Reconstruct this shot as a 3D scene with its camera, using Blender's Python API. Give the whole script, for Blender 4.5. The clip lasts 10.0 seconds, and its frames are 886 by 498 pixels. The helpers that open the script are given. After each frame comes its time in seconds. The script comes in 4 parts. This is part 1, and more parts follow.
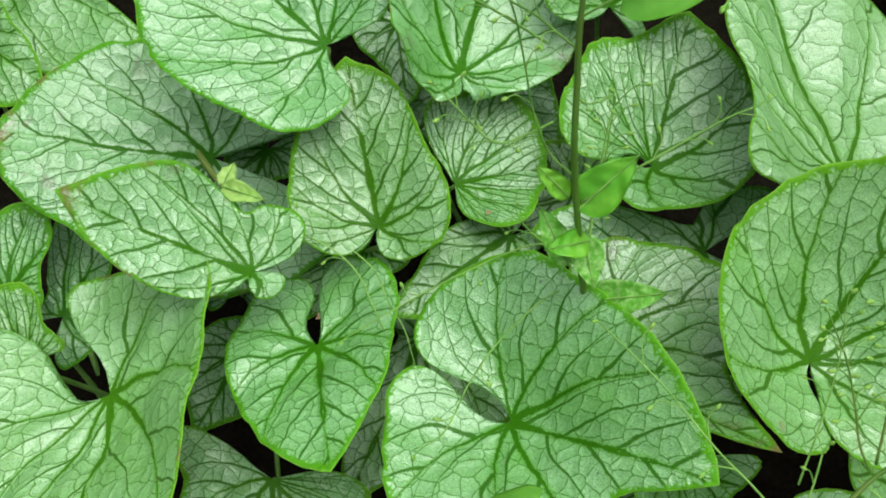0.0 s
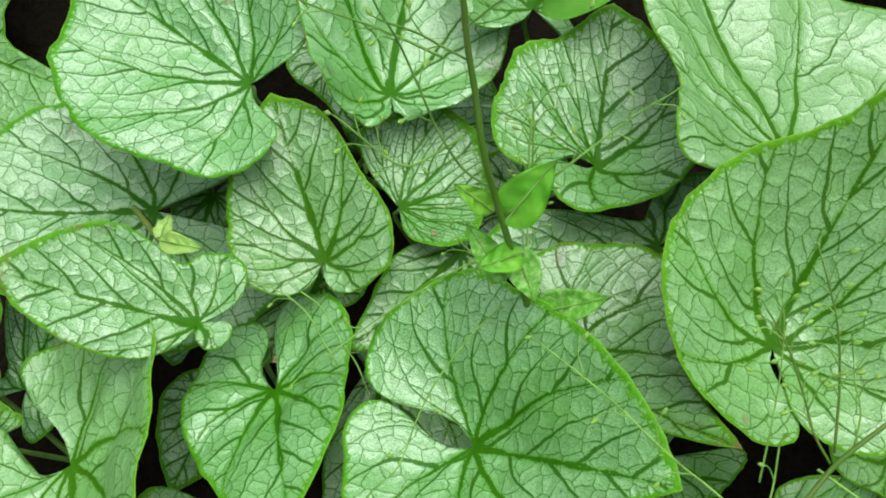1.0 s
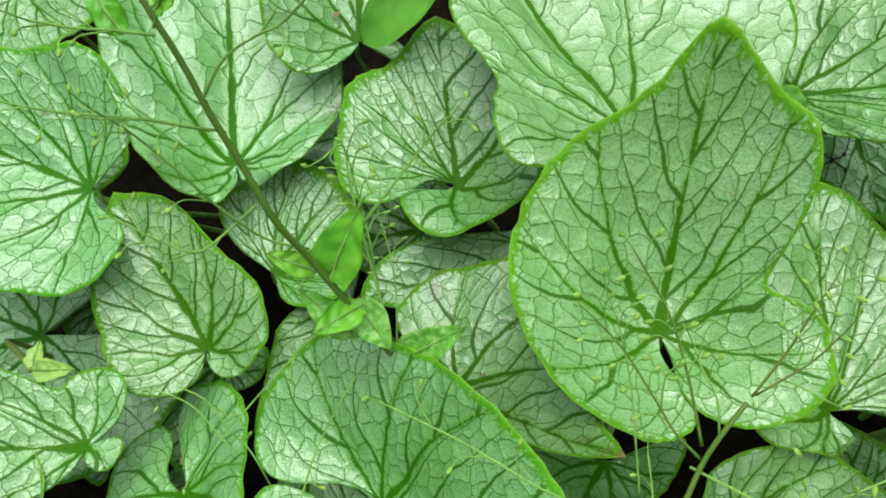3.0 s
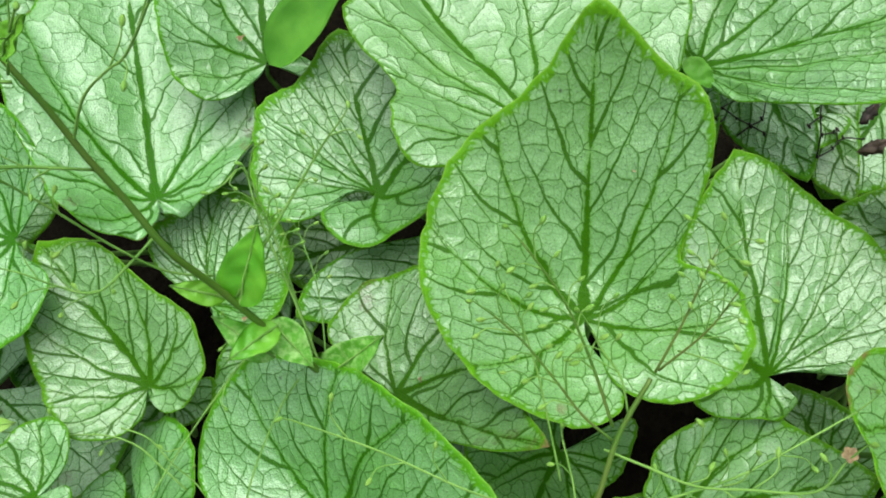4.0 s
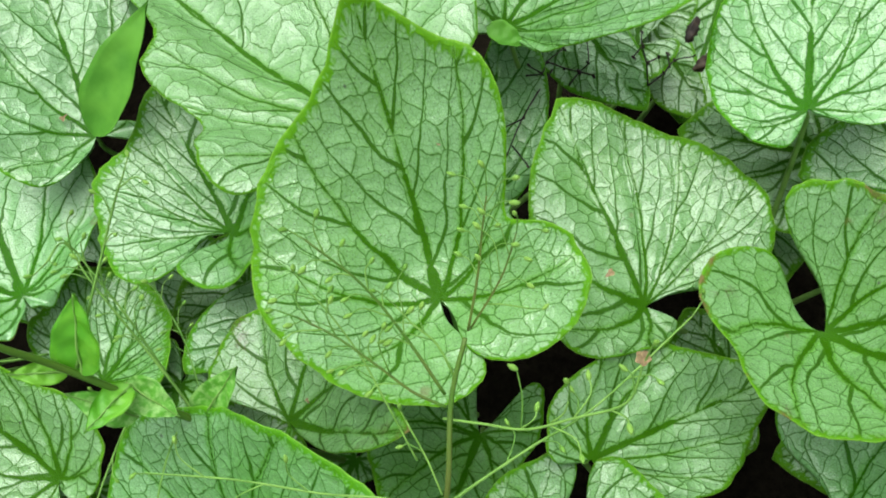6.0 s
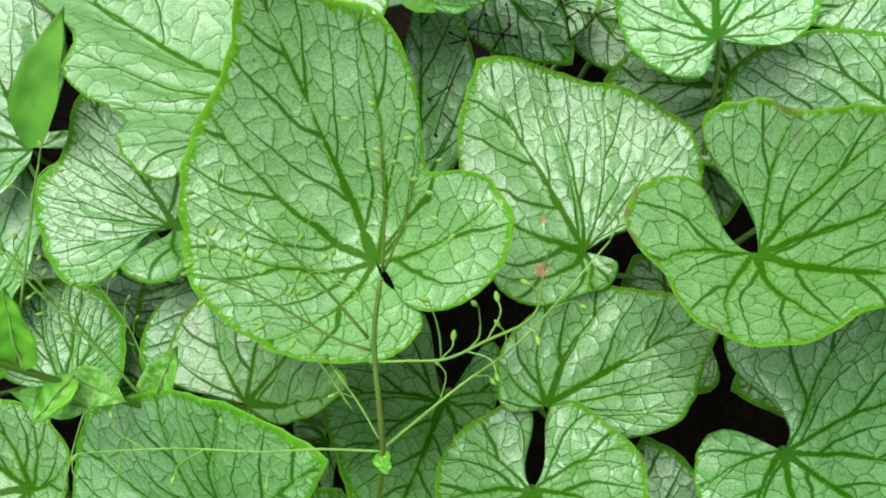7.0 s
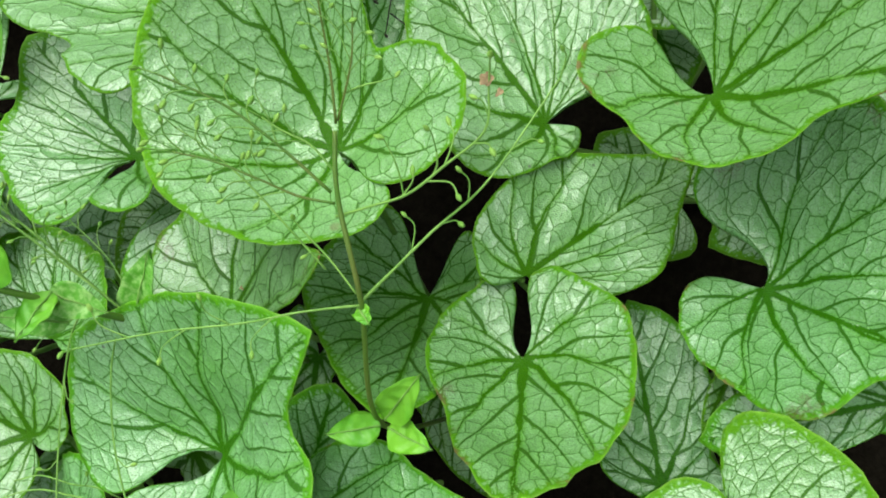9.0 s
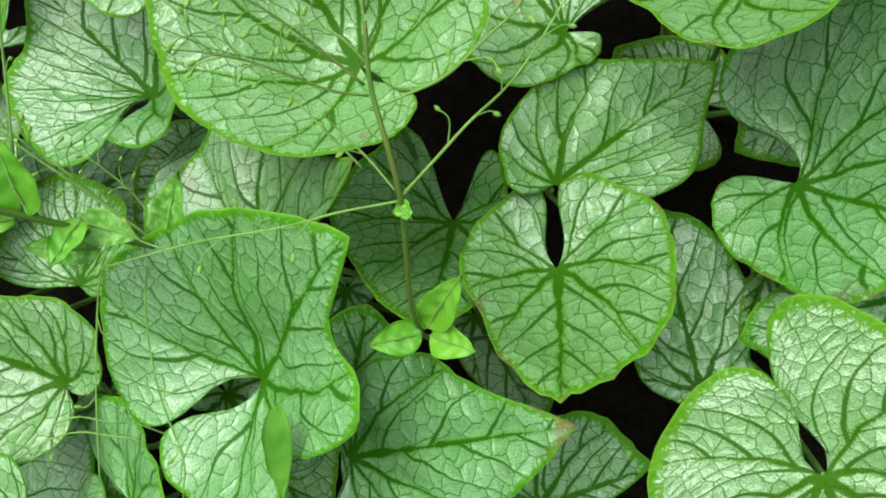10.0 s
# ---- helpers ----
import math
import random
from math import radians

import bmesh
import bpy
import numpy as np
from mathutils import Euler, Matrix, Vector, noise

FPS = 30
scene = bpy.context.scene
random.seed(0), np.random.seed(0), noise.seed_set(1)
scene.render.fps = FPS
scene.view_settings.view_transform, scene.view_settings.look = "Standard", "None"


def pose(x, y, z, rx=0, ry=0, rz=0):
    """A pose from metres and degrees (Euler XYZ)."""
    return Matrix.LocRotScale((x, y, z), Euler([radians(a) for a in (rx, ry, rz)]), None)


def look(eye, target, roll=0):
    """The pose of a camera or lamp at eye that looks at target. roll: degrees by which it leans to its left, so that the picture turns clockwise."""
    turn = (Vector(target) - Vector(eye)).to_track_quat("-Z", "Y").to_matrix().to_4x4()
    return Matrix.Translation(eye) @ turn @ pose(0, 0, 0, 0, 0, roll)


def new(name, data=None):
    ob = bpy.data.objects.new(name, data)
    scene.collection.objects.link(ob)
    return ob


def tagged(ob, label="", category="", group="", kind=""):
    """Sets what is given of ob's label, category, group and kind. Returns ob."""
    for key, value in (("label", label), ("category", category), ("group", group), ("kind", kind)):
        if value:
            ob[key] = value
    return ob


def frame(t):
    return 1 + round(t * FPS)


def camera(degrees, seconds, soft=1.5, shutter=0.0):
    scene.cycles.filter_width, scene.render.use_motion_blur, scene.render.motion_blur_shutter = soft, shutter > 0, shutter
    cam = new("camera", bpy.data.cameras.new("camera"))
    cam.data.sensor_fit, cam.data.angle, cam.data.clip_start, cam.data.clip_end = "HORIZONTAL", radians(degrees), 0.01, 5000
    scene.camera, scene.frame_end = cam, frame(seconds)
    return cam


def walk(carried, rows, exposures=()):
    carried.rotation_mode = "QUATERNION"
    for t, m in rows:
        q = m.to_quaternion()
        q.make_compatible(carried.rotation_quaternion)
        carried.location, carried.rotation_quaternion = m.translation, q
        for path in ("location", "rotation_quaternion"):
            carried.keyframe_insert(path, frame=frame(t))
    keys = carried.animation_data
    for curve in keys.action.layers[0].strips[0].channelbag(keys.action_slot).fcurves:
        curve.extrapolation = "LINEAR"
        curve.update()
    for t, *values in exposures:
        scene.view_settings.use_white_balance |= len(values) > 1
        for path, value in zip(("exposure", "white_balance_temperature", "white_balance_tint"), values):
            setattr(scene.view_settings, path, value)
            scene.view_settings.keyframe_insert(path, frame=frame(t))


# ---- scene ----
cam = camera(52.0, 10.0, soft=1.88)
# seconds, eye in metres, yaw to the left, pitch up and roll in degrees
PATH = [
    (0.0, 0.0000, 0.0000, 0.5800, 0.00, -71.00, 0.00),
    (0.5, 0.0141, 0.0032, 0.5757, 1.28, -70.58, -4.62),
    (1.0, 0.0310, 0.0059, 0.5706, 2.24, -70.03, -9.11),
    (1.5, 0.0476, 0.0090, 0.5655, 2.45, -69.68, -13.24),
    (2.0, 0.0643, 0.0111, 0.5601, 3.26, -69.25, -17.60),
    (3.5, 0.1091, 0.0046, 0.5481, 3.22, -68.59, -27.15),
    (4.0, 0.1214, -0.0020, 0.5458, 2.08, -68.59, -29.54),
    (4.5, 0.1316, -0.0100, 0.5431, 0.31, -68.36, -31.41),
    (5.0, 0.1429, -0.0165, 0.5415, -0.56, -68.42, -34.22),
    (5.5, 0.1542, -0.0253, 0.5376, -1.15, -68.33, -37.78),
    (7.0, 0.1633, -0.0681, 0.5260, -3.99, -67.81, -45.43),
    (7.5, 0.1601, -0.0824, 0.5224, -3.81, -67.82, -48.07),
    (8.0, 0.1573, -0.0893, 0.5205, -3.29, -68.38, -50.53),
    (8.5, 0.1504, -0.0953, 0.5179, -2.99, -68.65, -52.57),
    (9.0, 0.1373, -0.0965, 0.5163, -2.33, -69.20, -54.51),
    (9.5, 0.1241, -0.0971, 0.5138, -0.32, -69.54, -57.71),
    (10.0, 0.1107, -0.0976, 0.5112, 1.62, -70.01, -61.64),
]


def gaze(x, y, z, yaw, pitch, roll):
    return pose(x, y, z, 90 + pitch, 0, yaw) @ pose(0, 0, 0, 0, 0, roll)


walk(cam, [(t, gaze(x, y, z, yaw, pitch, roll)) for t, x, y, z, yaw, pitch, roll in PATH], [(0.0, 0.59, 6500, 10), (2.0, 0.65, 6500, 10), (5.5, 0.71, 6500, 10), (8.0, 0.79, 6500, 10), (10.0, 0.73, 6500, 10)])

# ---- light: a bright overcast sky ----
world = bpy.data.worlds.new("sky")
scene.world = world
world.use_nodes = True
wn = world.node_tree.nodes
sky = wn.new("ShaderNodeTexSky")
sky.sky_type, sky.sun_disc = "NISHITA", False
sky.sun_elevation, sky.sun_rotation = radians(74), radians(45)
sky.air_density, sky.dust_density = 1.0, 4.0
wn["Background"].inputs["Strength"].default_value = 0.140
grey = wn.new("ShaderNodeHueSaturation")
grey.inputs["Saturation"].default_value = 0.25
world.node_tree.links.new(sky.outputs[0], grey.inputs["Color"])
world.node_tree.links.new(grey.outputs[0], wn["Background"].inputs["Color"])
sun = new("sun", bpy.data.lights.new("sun", "SUN"))
sun.data.energy, sun.data.angle, sun.data.color = 1.6, radians(52), (0.98, 0.99, 1.0)
sun.matrix_world = look((0.28, 0.28, 1.40), (0, 0, 0))


# ---- materials ----
def shader(name):
    mat = bpy.data.materials.new(name)
    mat.use_nodes = True
    return mat, mat.node_tree.nodes, mat.node_tree.links, mat.node_tree.nodes["Principled BSDF"]


class Nodes:
    """Short ways to wire a node tree."""

    def __init__(self, mat):
        self.n, self.l = mat.node_tree.nodes, mat.node_tree.links

    def put(self, socket, value):
        if isinstance(value, bpy.types.NodeSocket):
            self.l.new(value, socket)
        else:
            socket.default_value = value

    def math(self, op, a, b=0.0, c=0.0):
        m = self.n.new("ShaderNodeMath")
        m.operation = op
        for k, v in enumerate((a, b, c)):
            self.put(m.inputs[k], v)
        return m.outputs[0]

    def ramp(self, x, lo, hi, to_lo=0.0, to_hi=1.0):
        m = self.n.new("ShaderNodeMapRange")
        m.interpolation_type = "SMOOTHSTEP"
        for k, v in zip(("Value", "From Min", "From Max", "To Min", "To Max"), (x, lo, hi, to_lo, to_hi)):
            self.put(m.inputs[k], v)
        return m.outputs[0]

    def mix(self, f, a, b):
        m = self.n.new("ShaderNodeMix")
        m.data_type = "RGBA"
        for k, v in zip((0, 6, 7), (f, a, b)):
            self.put(m.inputs[k], v if isinstance(v, bpy.types.NodeSocket) or k == 0 else (*v, 1.0))
        return m.outputs[2]

    def noise(self, vec, scale, detail=3.0, rough=0.55, color=False):
        m = self.n.new("ShaderNodeTexNoise")
        self.put(m.inputs["Vector"], vec)
        m.inputs["Scale"].default_value, m.inputs["Detail"].default_value, m.inputs["Roughness"].default_value = scale, detail, rough
        return m.outputs["Color" if color else "Fac"]

    def cells(self, vec, scale, feature="DISTANCE_TO_EDGE", random=0.9):
        m = self.n.new("ShaderNodeTexVoronoi")
        m.feature, m.voronoi_dimensions = feature, "2D"
        self.put(m.inputs["Vector"], vec)
        m.inputs["Scale"].default_value, m.inputs["Randomness"].default_value = scale, random
        return m.outputs["Distance"]

    def vec(self, op, a, b=(0, 0, 0), scale=1.0):
        m = self.n.new("ShaderNodeVectorMath")
        m.operation = op
        self.put(m.inputs[0], a)
        if op == "SCALE":
            self.put(m.inputs["Scale"], scale)
        else:
            self.put(m.inputs[1], b)
        return m.outputs[0]

    def attr(self, name):
        m = self.n.new("ShaderNodeAttribute")
        m.attribute_name = name
        s = self.n.new("ShaderNodeSeparateXYZ")
        self.l.new(m.outputs["Vector"], s.inputs[0])
        return m.outputs["Vector"], s.outputs[0], s.outputs[1], s.outputs[2]

    def bump(self, height, strength, distance):
        m = self.n.new("ShaderNodeBump")
        self.put(m.inputs["Height"], height)
        m.inputs["Strength"].default_value, m.inputs["Distance"].default_value = strength, distance
        return m.outputs[0]

    def rand(self):
        return self.n.new("ShaderNodeObjectInfo").outputs["Random"]


def leaf_skin(name, silver, green, vein, rim, lip, scorch=0.0):
    """Silvered blade with a net of green veins and a green rim."""
    mat, n, l, bsdf = shader(name)
    k = Nodes(mat)
    _, x, y, size = k.attr("leaf_place")
    _, d0, d1, d2 = k.attr("vein_near")
    _, d3, _, rho = k.attr("vein_far")
    rnd = k.rand()
    comb = n.new("ShaderNodeCombineXYZ")
    k.put(comb.inputs[0], x), k.put(comb.inputs[1], y), k.put(comb.inputs[2], k.math("MULTIPLY", rnd, 3.0))
    at = comb.outputs[0]
    wob = k.vec("SCALE", k.vec("SUBTRACT", k.noise(at, 120, 2, 0.45, True), (0.5, 0.5, 0.5)), scale=0.0042)
    bent = k.vec("ADD", at, wob)
    shift = k.math("MULTIPLY", k.math("SUBTRACT", k.noise(at, 70, 2), 0.5), 0.0045)
    # main veins, thinner towards the rim
    lines = []
    for d, w in ((d0, 0.00160), (d1, 0.00130), (d2, 0.00112), (d3, 0.00092)):
        wide = k.math("MULTIPLY", k.ramp(rho, 0.0, 0.9, 1.0, 0.2), w)
        wide = k.math("ADD", wide, k.ramp(rho, 0.02, 0.14, 0.0004, 0.0))
        lines.append(k.math("SUBTRACT", k.math("ABSOLUTE", k.math("ADD", d, shift)), wide))
    main = k.math("MINIMUM", k.math("MINIMUM", lines[0], lines[1]), k.math("MINIMUM", lines[2], lines[3]))
    # side veins leave the nearest main vein on its outer side and bend towards the tip
    rad = k.math("SQRT", k.math("ADD", k.math("MULTIPLY", x, x), k.math("MULTIPLY", y, y)))
    off, sector = d0, 0.0
    for d, c in ((d1, 0.37), (d2, 0.29), (d3, 0.41)):
        past = k.math("GREATER_THAN", k.math("ADD", d, shift), 0.0)
        off = k.math("ADD", k.math("MULTIPLY", off, k.math("SUBTRACT", 1.0, past)), k.math("MULTIPLY", d, past))
        sector = k.math("ADD", sector, k.math("MULTIPLY", past, c))
    hand = k.math("SIGN", x)
    gap = k.math("MULTIPLY", size, 0.25)
    wander = k.math("MULTIPLY", k.math("SUBTRACT", k.noise(at, 48, 2, 0.5), 0.5), 0.55)
    rise = k.math("ADD", k.math("MULTIPLY", off, 1.15), k.math("DIVIDE", k.math("MULTIPLY", k.math("MULTIPLY", off, off), 2.5), size))
    rows = k.math("ADD", k.math("DIVIDE", k.math("SUBTRACT", rad, rise), gap), k.math("ADD", wander, k.math("ADD", k.math("ADD", sector, k.math("MULTIPLY", rnd, 3.0)), k.math("MULTIPLY", hand, 0.23))))
    across = k.math("MULTIPLY", k.math("SUBTRACT", 0.5, k.math("ABSOLUTE", k.math("SUBTRACT", k.math("FRACT", rows), 0.5))), k.math("MULTIPLY", gap, 0.62))
    branch = k.math("SUBTRACT", across, k.ramp(off, 0.0, 0.03, 0.00062, 0.00010))
    # the net between them, and a finer net inside its fields
    cell = k.math("ADD", 0.0043, k.math("MULTIPLY", size, 0.036))
    drift = k.vec("SCALE", k.vec("SUBTRACT", k.noise(at, 120, 2, 0.5, True), (0.5, 0.5, 0.5)), scale=0.62)
    spun = k.vec("ADD", k.vec("SCALE", at, scale=k.math("DIVIDE", 1.0, cell)), drift)
    net = k.math("MULTIPLY", k.cells(spun, 1.0, random=0.8), cell)
    small = k.math("MULTIPLY", k.cells(k.vec("ADD", spun, k.vec("SCALE", drift, scale=0.3)), 2.4, random=0.9), k.math("MULTIPLY", cell, 0.42))
    fine = k.cells(at, 820)
    speck = k.noise(at, 1100, 3, 0.7)
    pits = k.math("MULTIPLY", k.ramp(k.cells(at, 480, "F1", 0.85), 0.10, 0.20, 1.0, 0.0), k.ramp(k.noise(at, 260, 2), 0.4, 0.55))
    fray = k.math("MULTIPLY", k.math("SUBTRACT", k.noise(at, 900, 3, 0.6), 0.5), 0.0010)
    v_main = k.ramp(k.math("ADD", main, k.math("MULTIPLY", fray, 1.8)), -0.0003, 0.0004, 1.0, 0.0)
    v_branch = k.ramp(k.math("ADD", branch, fray), -0.0001, 0.0004, 0.95, 0.0)
    v_net = k.ramp(k.math("ADD", net, k.math("MULTIPLY", fray, 0.6)), 0.00002, 0.00040, 0.85, 0.0)
    v_small = k.ramp(small, 0.0, 0.00028, 0.36, 0.0)
    halo = k.ramp(k.math("ADD", main, k.math("MULTIPLY", fray, 3.0)), 0.0, 0.0019, 0.9, 0.0)
    halo = k.math("MAXIMUM", halo, k.ramp(k.math("ADD", k.math("MINIMUM", branch, net), fray), 0.0, 0.0008, 0.4, 0.0))
    lace = k.math("MAXIMUM", k.math("MAXIMUM", v_main, v_small), k.math("MAXIMUM", v_branch, v_net))
    # more silver in some fields, more green in others
    dust = k.noise(at, 30, 4)
    tone = k.ramp(k.math("ADD", k.math("MULTIPLY", dust, 0.8), k.math("MULTIPLY", speck, 0.4)), 0.2, 0.72)
    col = k.mix(tone, green, silver)
    col = k.mix(k.ramp(fine, 0.0, 0.22, 0.45, 0.0), col, green)
    col = k.mix(k.math("MULTIPLY", pits, 0.6), col, vein)
    col = k.mix(halo, col, green)
    col = k.mix(lace, col, vein)
    col = k.mix(k.math("MULTIPLY", v_main, 0.6), col, tuple(1.3 * c for c in vein))
    edge = k.math("MULTIPLY", k.math("SUBTRACT", 1.0, rho), k.math("MULTIPLY", size, 0.7))
    teeth = k.math("ADD", k.math("MULTIPLY", k.math("SUBTRACT", k.noise(at, 380, 3, 0.6), 0.5), 0.0060), k.math("MULTIPLY", k.ramp(k.math("MINIMUM", net, small), 0.0, 0.0009), 0.0016))
    ragged = k.math("ADD", edge, teeth)
    col = k.mix(k.ramp(ragged, 0.0021, 0.0049, 0.97, 0.0), col, rim)
    col = k.mix(k.ramp(edge, 0.0001, 0.0007, 0.6, 0.0), col, lip)
    # age: a little yellow or dark from leaf to leaf, tan spots here and there
    age = n.new("ShaderNodeHueSaturation")
    k.put(age.inputs["Color"], col)
    k.put(age.inputs["Hue"], k.ramp(rnd, 0.0, 1.0, 0.493, 0.505))
    k.put(age.inputs["Value"], k.ramp(k.math("FRACT", k.math("MULTIPLY", rnd, 7.0)), 0.0, 1.0, 0.93, 1.05))
    spot = k.math("MULTIPLY", k.ramp(k.noise(at, 60, 2, 0.4), 0.75, 0.79), k.ramp(k.noise(at, 300, 3), 0.35, 0.6))
    col = k.mix(k.math("MULTIPLY", spot, 0.7), age.outputs[0], (0.18, 0.17, 0.055))
    dirt = n.new("ShaderNodeTexVoronoi")
    k.put(dirt.inputs["Vector"], at)
    dirt.inputs["Scale"].default_value = 95
    pick = n.new("ShaderNodeSeparateColor")
    l.new(dirt.outputs["Color"], pick.inputs[0])
    grain = k.math("MULTIPLY", k.ramp(dirt.outputs["Distance"], 0.03, 0.085, 1.0, 0.0), k.ramp(pick.outputs[0], 0.90, 0.92))
    col = k.mix(k.math("MULTIPLY", grain, 0.85), col, (0.03, 0.025, 0.015))
    # dry brown stretches along a worn edge
    if scorch:
        dry = k.math("MULTIPLY", k.ramp(ragged, 0.0006, 0.0036, 1.0, 0.0), k.ramp(k.noise(at, 70, 3, 0.6), 0.54, 0.64))
        tips = k.math("MULTIPLY", k.ramp(k.math("DIVIDE", y, size), 0.86, 0.98), k.ramp(k.noise(at, 240, 3, 0.6), 0.42, 0.6))
        dry = k.math("MAXIMUM", dry, tips)
        col = k.mix(k.math("MULTIPLY", dry, scorch), col, (0.16, 0.115, 0.045))
        blotch = k.math("MULTIPLY", k.ramp(k.noise(at, 55, 4, 0.65), 0.58, 0.68), k.ramp(rho, 0.62, 0.85))
        col = k.mix(k.math("MULTIPLY", k.math("MULTIPLY", blotch, k.ramp(speck, 0.35, 0.6)), 0.75), col, (0.085, 0.062, 0.026))
    bsdf.inputs["IOR"].default_value = 1.7
    k.put(bsdf.inputs["Base Color"], col)
    k.put(bsdf.inputs["Roughness"], k.ramp(speck, 0.3, 0.7, 0.31, 0.44))
    green_part = k.math("MAXIMUM", lace, k.ramp(ragged, 0.0024, 0.0046, 1.0, 0.0))
    k.put(bsdf.inputs["Specular IOR Level"], k.math("SUBTRACT", 1.0, k.math("MULTIPLY", green_part, 0.95)))
    hills = k.ramp(k.math("MINIMUM", k.math("MINIMUM", main, branch), net), -0.0006, 0.0032, 0.0, 1.0)
    hills = k.math("ADD", hills, k.math("MULTIPLY", k.ramp(small, 0.0, 0.0016), 0.22))
    hills = k.math("ADD", hills, k.math("MULTIPLY", k.ramp(fine, 0.0, 0.4), 0.19))
    hills = k.math("ADD", hills, k.math("MULTIPLY", speck, 0.16))
    hills = k.math("SUBTRACT", hills, k.math("MULTIPLY", pits, 0.22))
    k.put(bsdf.inputs["Normal"], k.bump(hills, 0.9, 0.00048))
    thin = n.new("ShaderNodeBsdfTranslucent")
    k.put(thin.inputs["Color"], k.mix(0.6, col, (0.10, 0.40, 0.015)))
    both = n.new("ShaderNodeMixShader")
    k.put(both.inputs[0], k.math("SUBTRACT", 0.24, k.math("MULTIPLY", lace, 0.14)))
    l.new(bsdf.outputs[0], both.inputs[1]), l.new(thin.outputs[0], both.inputs[2])
    l.new(both.outputs[0], n["Material Output"].inputs[0])
    return mat


def plain_green(name, low, high, rough=0.5, scale=150.0, stretch=1.0):
    """Stalks, buds, small leaves and undersides: two greens, grain and a soft shine."""
    mat, n, l, bsdf = shader(name)
    k = Nodes(mat)
    where = n.new("ShaderNodeTexCoord").outputs["Object"]
    rnd = k.rand()
    f = k.math("ADD", k.noise(where, scale, 4), k.math("MULTIPLY", k.math("SUBTRACT", rnd, 0.5), 0.3))
    k.put(bsdf.inputs["Base Color"], k.mix(k.ramp(f, 0.3, 0.7), low, high))
    bsdf.inputs["Roughness"].default_value, bsdf.inputs["Specular IOR Level"].default_value = rough, 0.3
    k.put(bsdf.inputs["Normal"], k.bump(k.noise(where, scale * 6, 3), 0.4, 0.0003))
    return mat


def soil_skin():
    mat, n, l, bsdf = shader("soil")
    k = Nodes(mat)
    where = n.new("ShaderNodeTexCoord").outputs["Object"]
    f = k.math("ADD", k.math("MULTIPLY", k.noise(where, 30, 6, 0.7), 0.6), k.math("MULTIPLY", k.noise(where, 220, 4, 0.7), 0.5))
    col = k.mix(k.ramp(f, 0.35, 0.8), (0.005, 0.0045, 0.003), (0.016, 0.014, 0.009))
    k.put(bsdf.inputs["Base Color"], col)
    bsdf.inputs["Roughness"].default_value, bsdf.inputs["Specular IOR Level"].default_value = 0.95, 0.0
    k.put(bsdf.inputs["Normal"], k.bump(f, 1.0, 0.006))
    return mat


LEAF_TONES = ((0.216, 0.487, 0.178), (0.078, 0.33, 0.004), (0.022, 0.104, 0.001), (0.074, 0.278, 0.006), (0.20, 0.46, 0.05))
SILVER_LEAF = leaf_skin("silver_leaf", *LEAF_TONES)
WORN_LEAF = leaf_skin("silver_leaf_with_dry_edge", *LEAF_TONES, scorch=0.9)
UNDER_LEAF = plain_green("leaf_underside", (0.045, 0.19, 0.008), (0.085, 0.27, 0.02), 0.55, 60)
STALK = plain_green("stalk_green", (0.08, 0.21, 0.025), (0.16, 0.33, 0.06), 0.6, 90)
STEM = plain_green("stem_olive", (0.055, 0.145, 0.012), (0.095, 0.135, 0.022), 0.45, 50)
FRESH = plain_green("fresh_leaf", (0.06, 0.26, 0.008), (0.13, 0.37, 0.022), 0.42, 80)
BUD = plain_green("bud_green", (0.12, 0.30, 0.035), (0.20, 0.38, 0.06), 0.5, 300)
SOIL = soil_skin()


# ---- ground ----
def mesh_object(name, verts, faces, mats, parent=None, label="", smooth=True, face_mat=None):
    me = bpy.data.meshes.new(name)
    me.from_pydata(verts, [], faces)
    for m in mats:
        me.materials.append(m)
    me.polygons.foreach_set("use_smooth", [smooth] * len(faces))
    if face_mat is not None:
        me.polygons.foreach_set("material_index", face_mat)
    me.update()
    ob = new(name, me)
    if parent is not None:
        ob.parent = parent
    if label:
        tagged(ob, label)
    return ob


def build_ground():
    """One sheet of lumpy soil: fine under the plants, wide steps out to the horizon."""
    near = np.linspace(-0.7, 0.9, 129)
    far = np.array([1.5, 3, 8, 25, 90, 400])
    line = np.concatenate([-far[::-1], near, far])
    verts, faces = [], []
    for yy in line:
        for xx in line:
            h = 0.0
            if abs(xx) < 1 and abs(yy) < 1:
                h = 0.012 * noise.noise(Vector((xx * 14, yy * 14, 0))) + 0.006 * noise.noise(Vector((xx * 55, yy * 55, 3)))
            verts.append((xx, yy, h))
    c = len(line)
    for j in range(c - 1):
        for i in range(c - 1):
            a = j * c + i
            faces.append((a, a + 1, a + c + 1, a + c))
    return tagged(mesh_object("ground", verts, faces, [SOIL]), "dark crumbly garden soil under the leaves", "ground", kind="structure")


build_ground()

# ---- the silver-leaved plants ----
KNOTS = (0.0, 0.08, 0.22, 0.40, 0.58, 0.76, 0.92, 1.0)


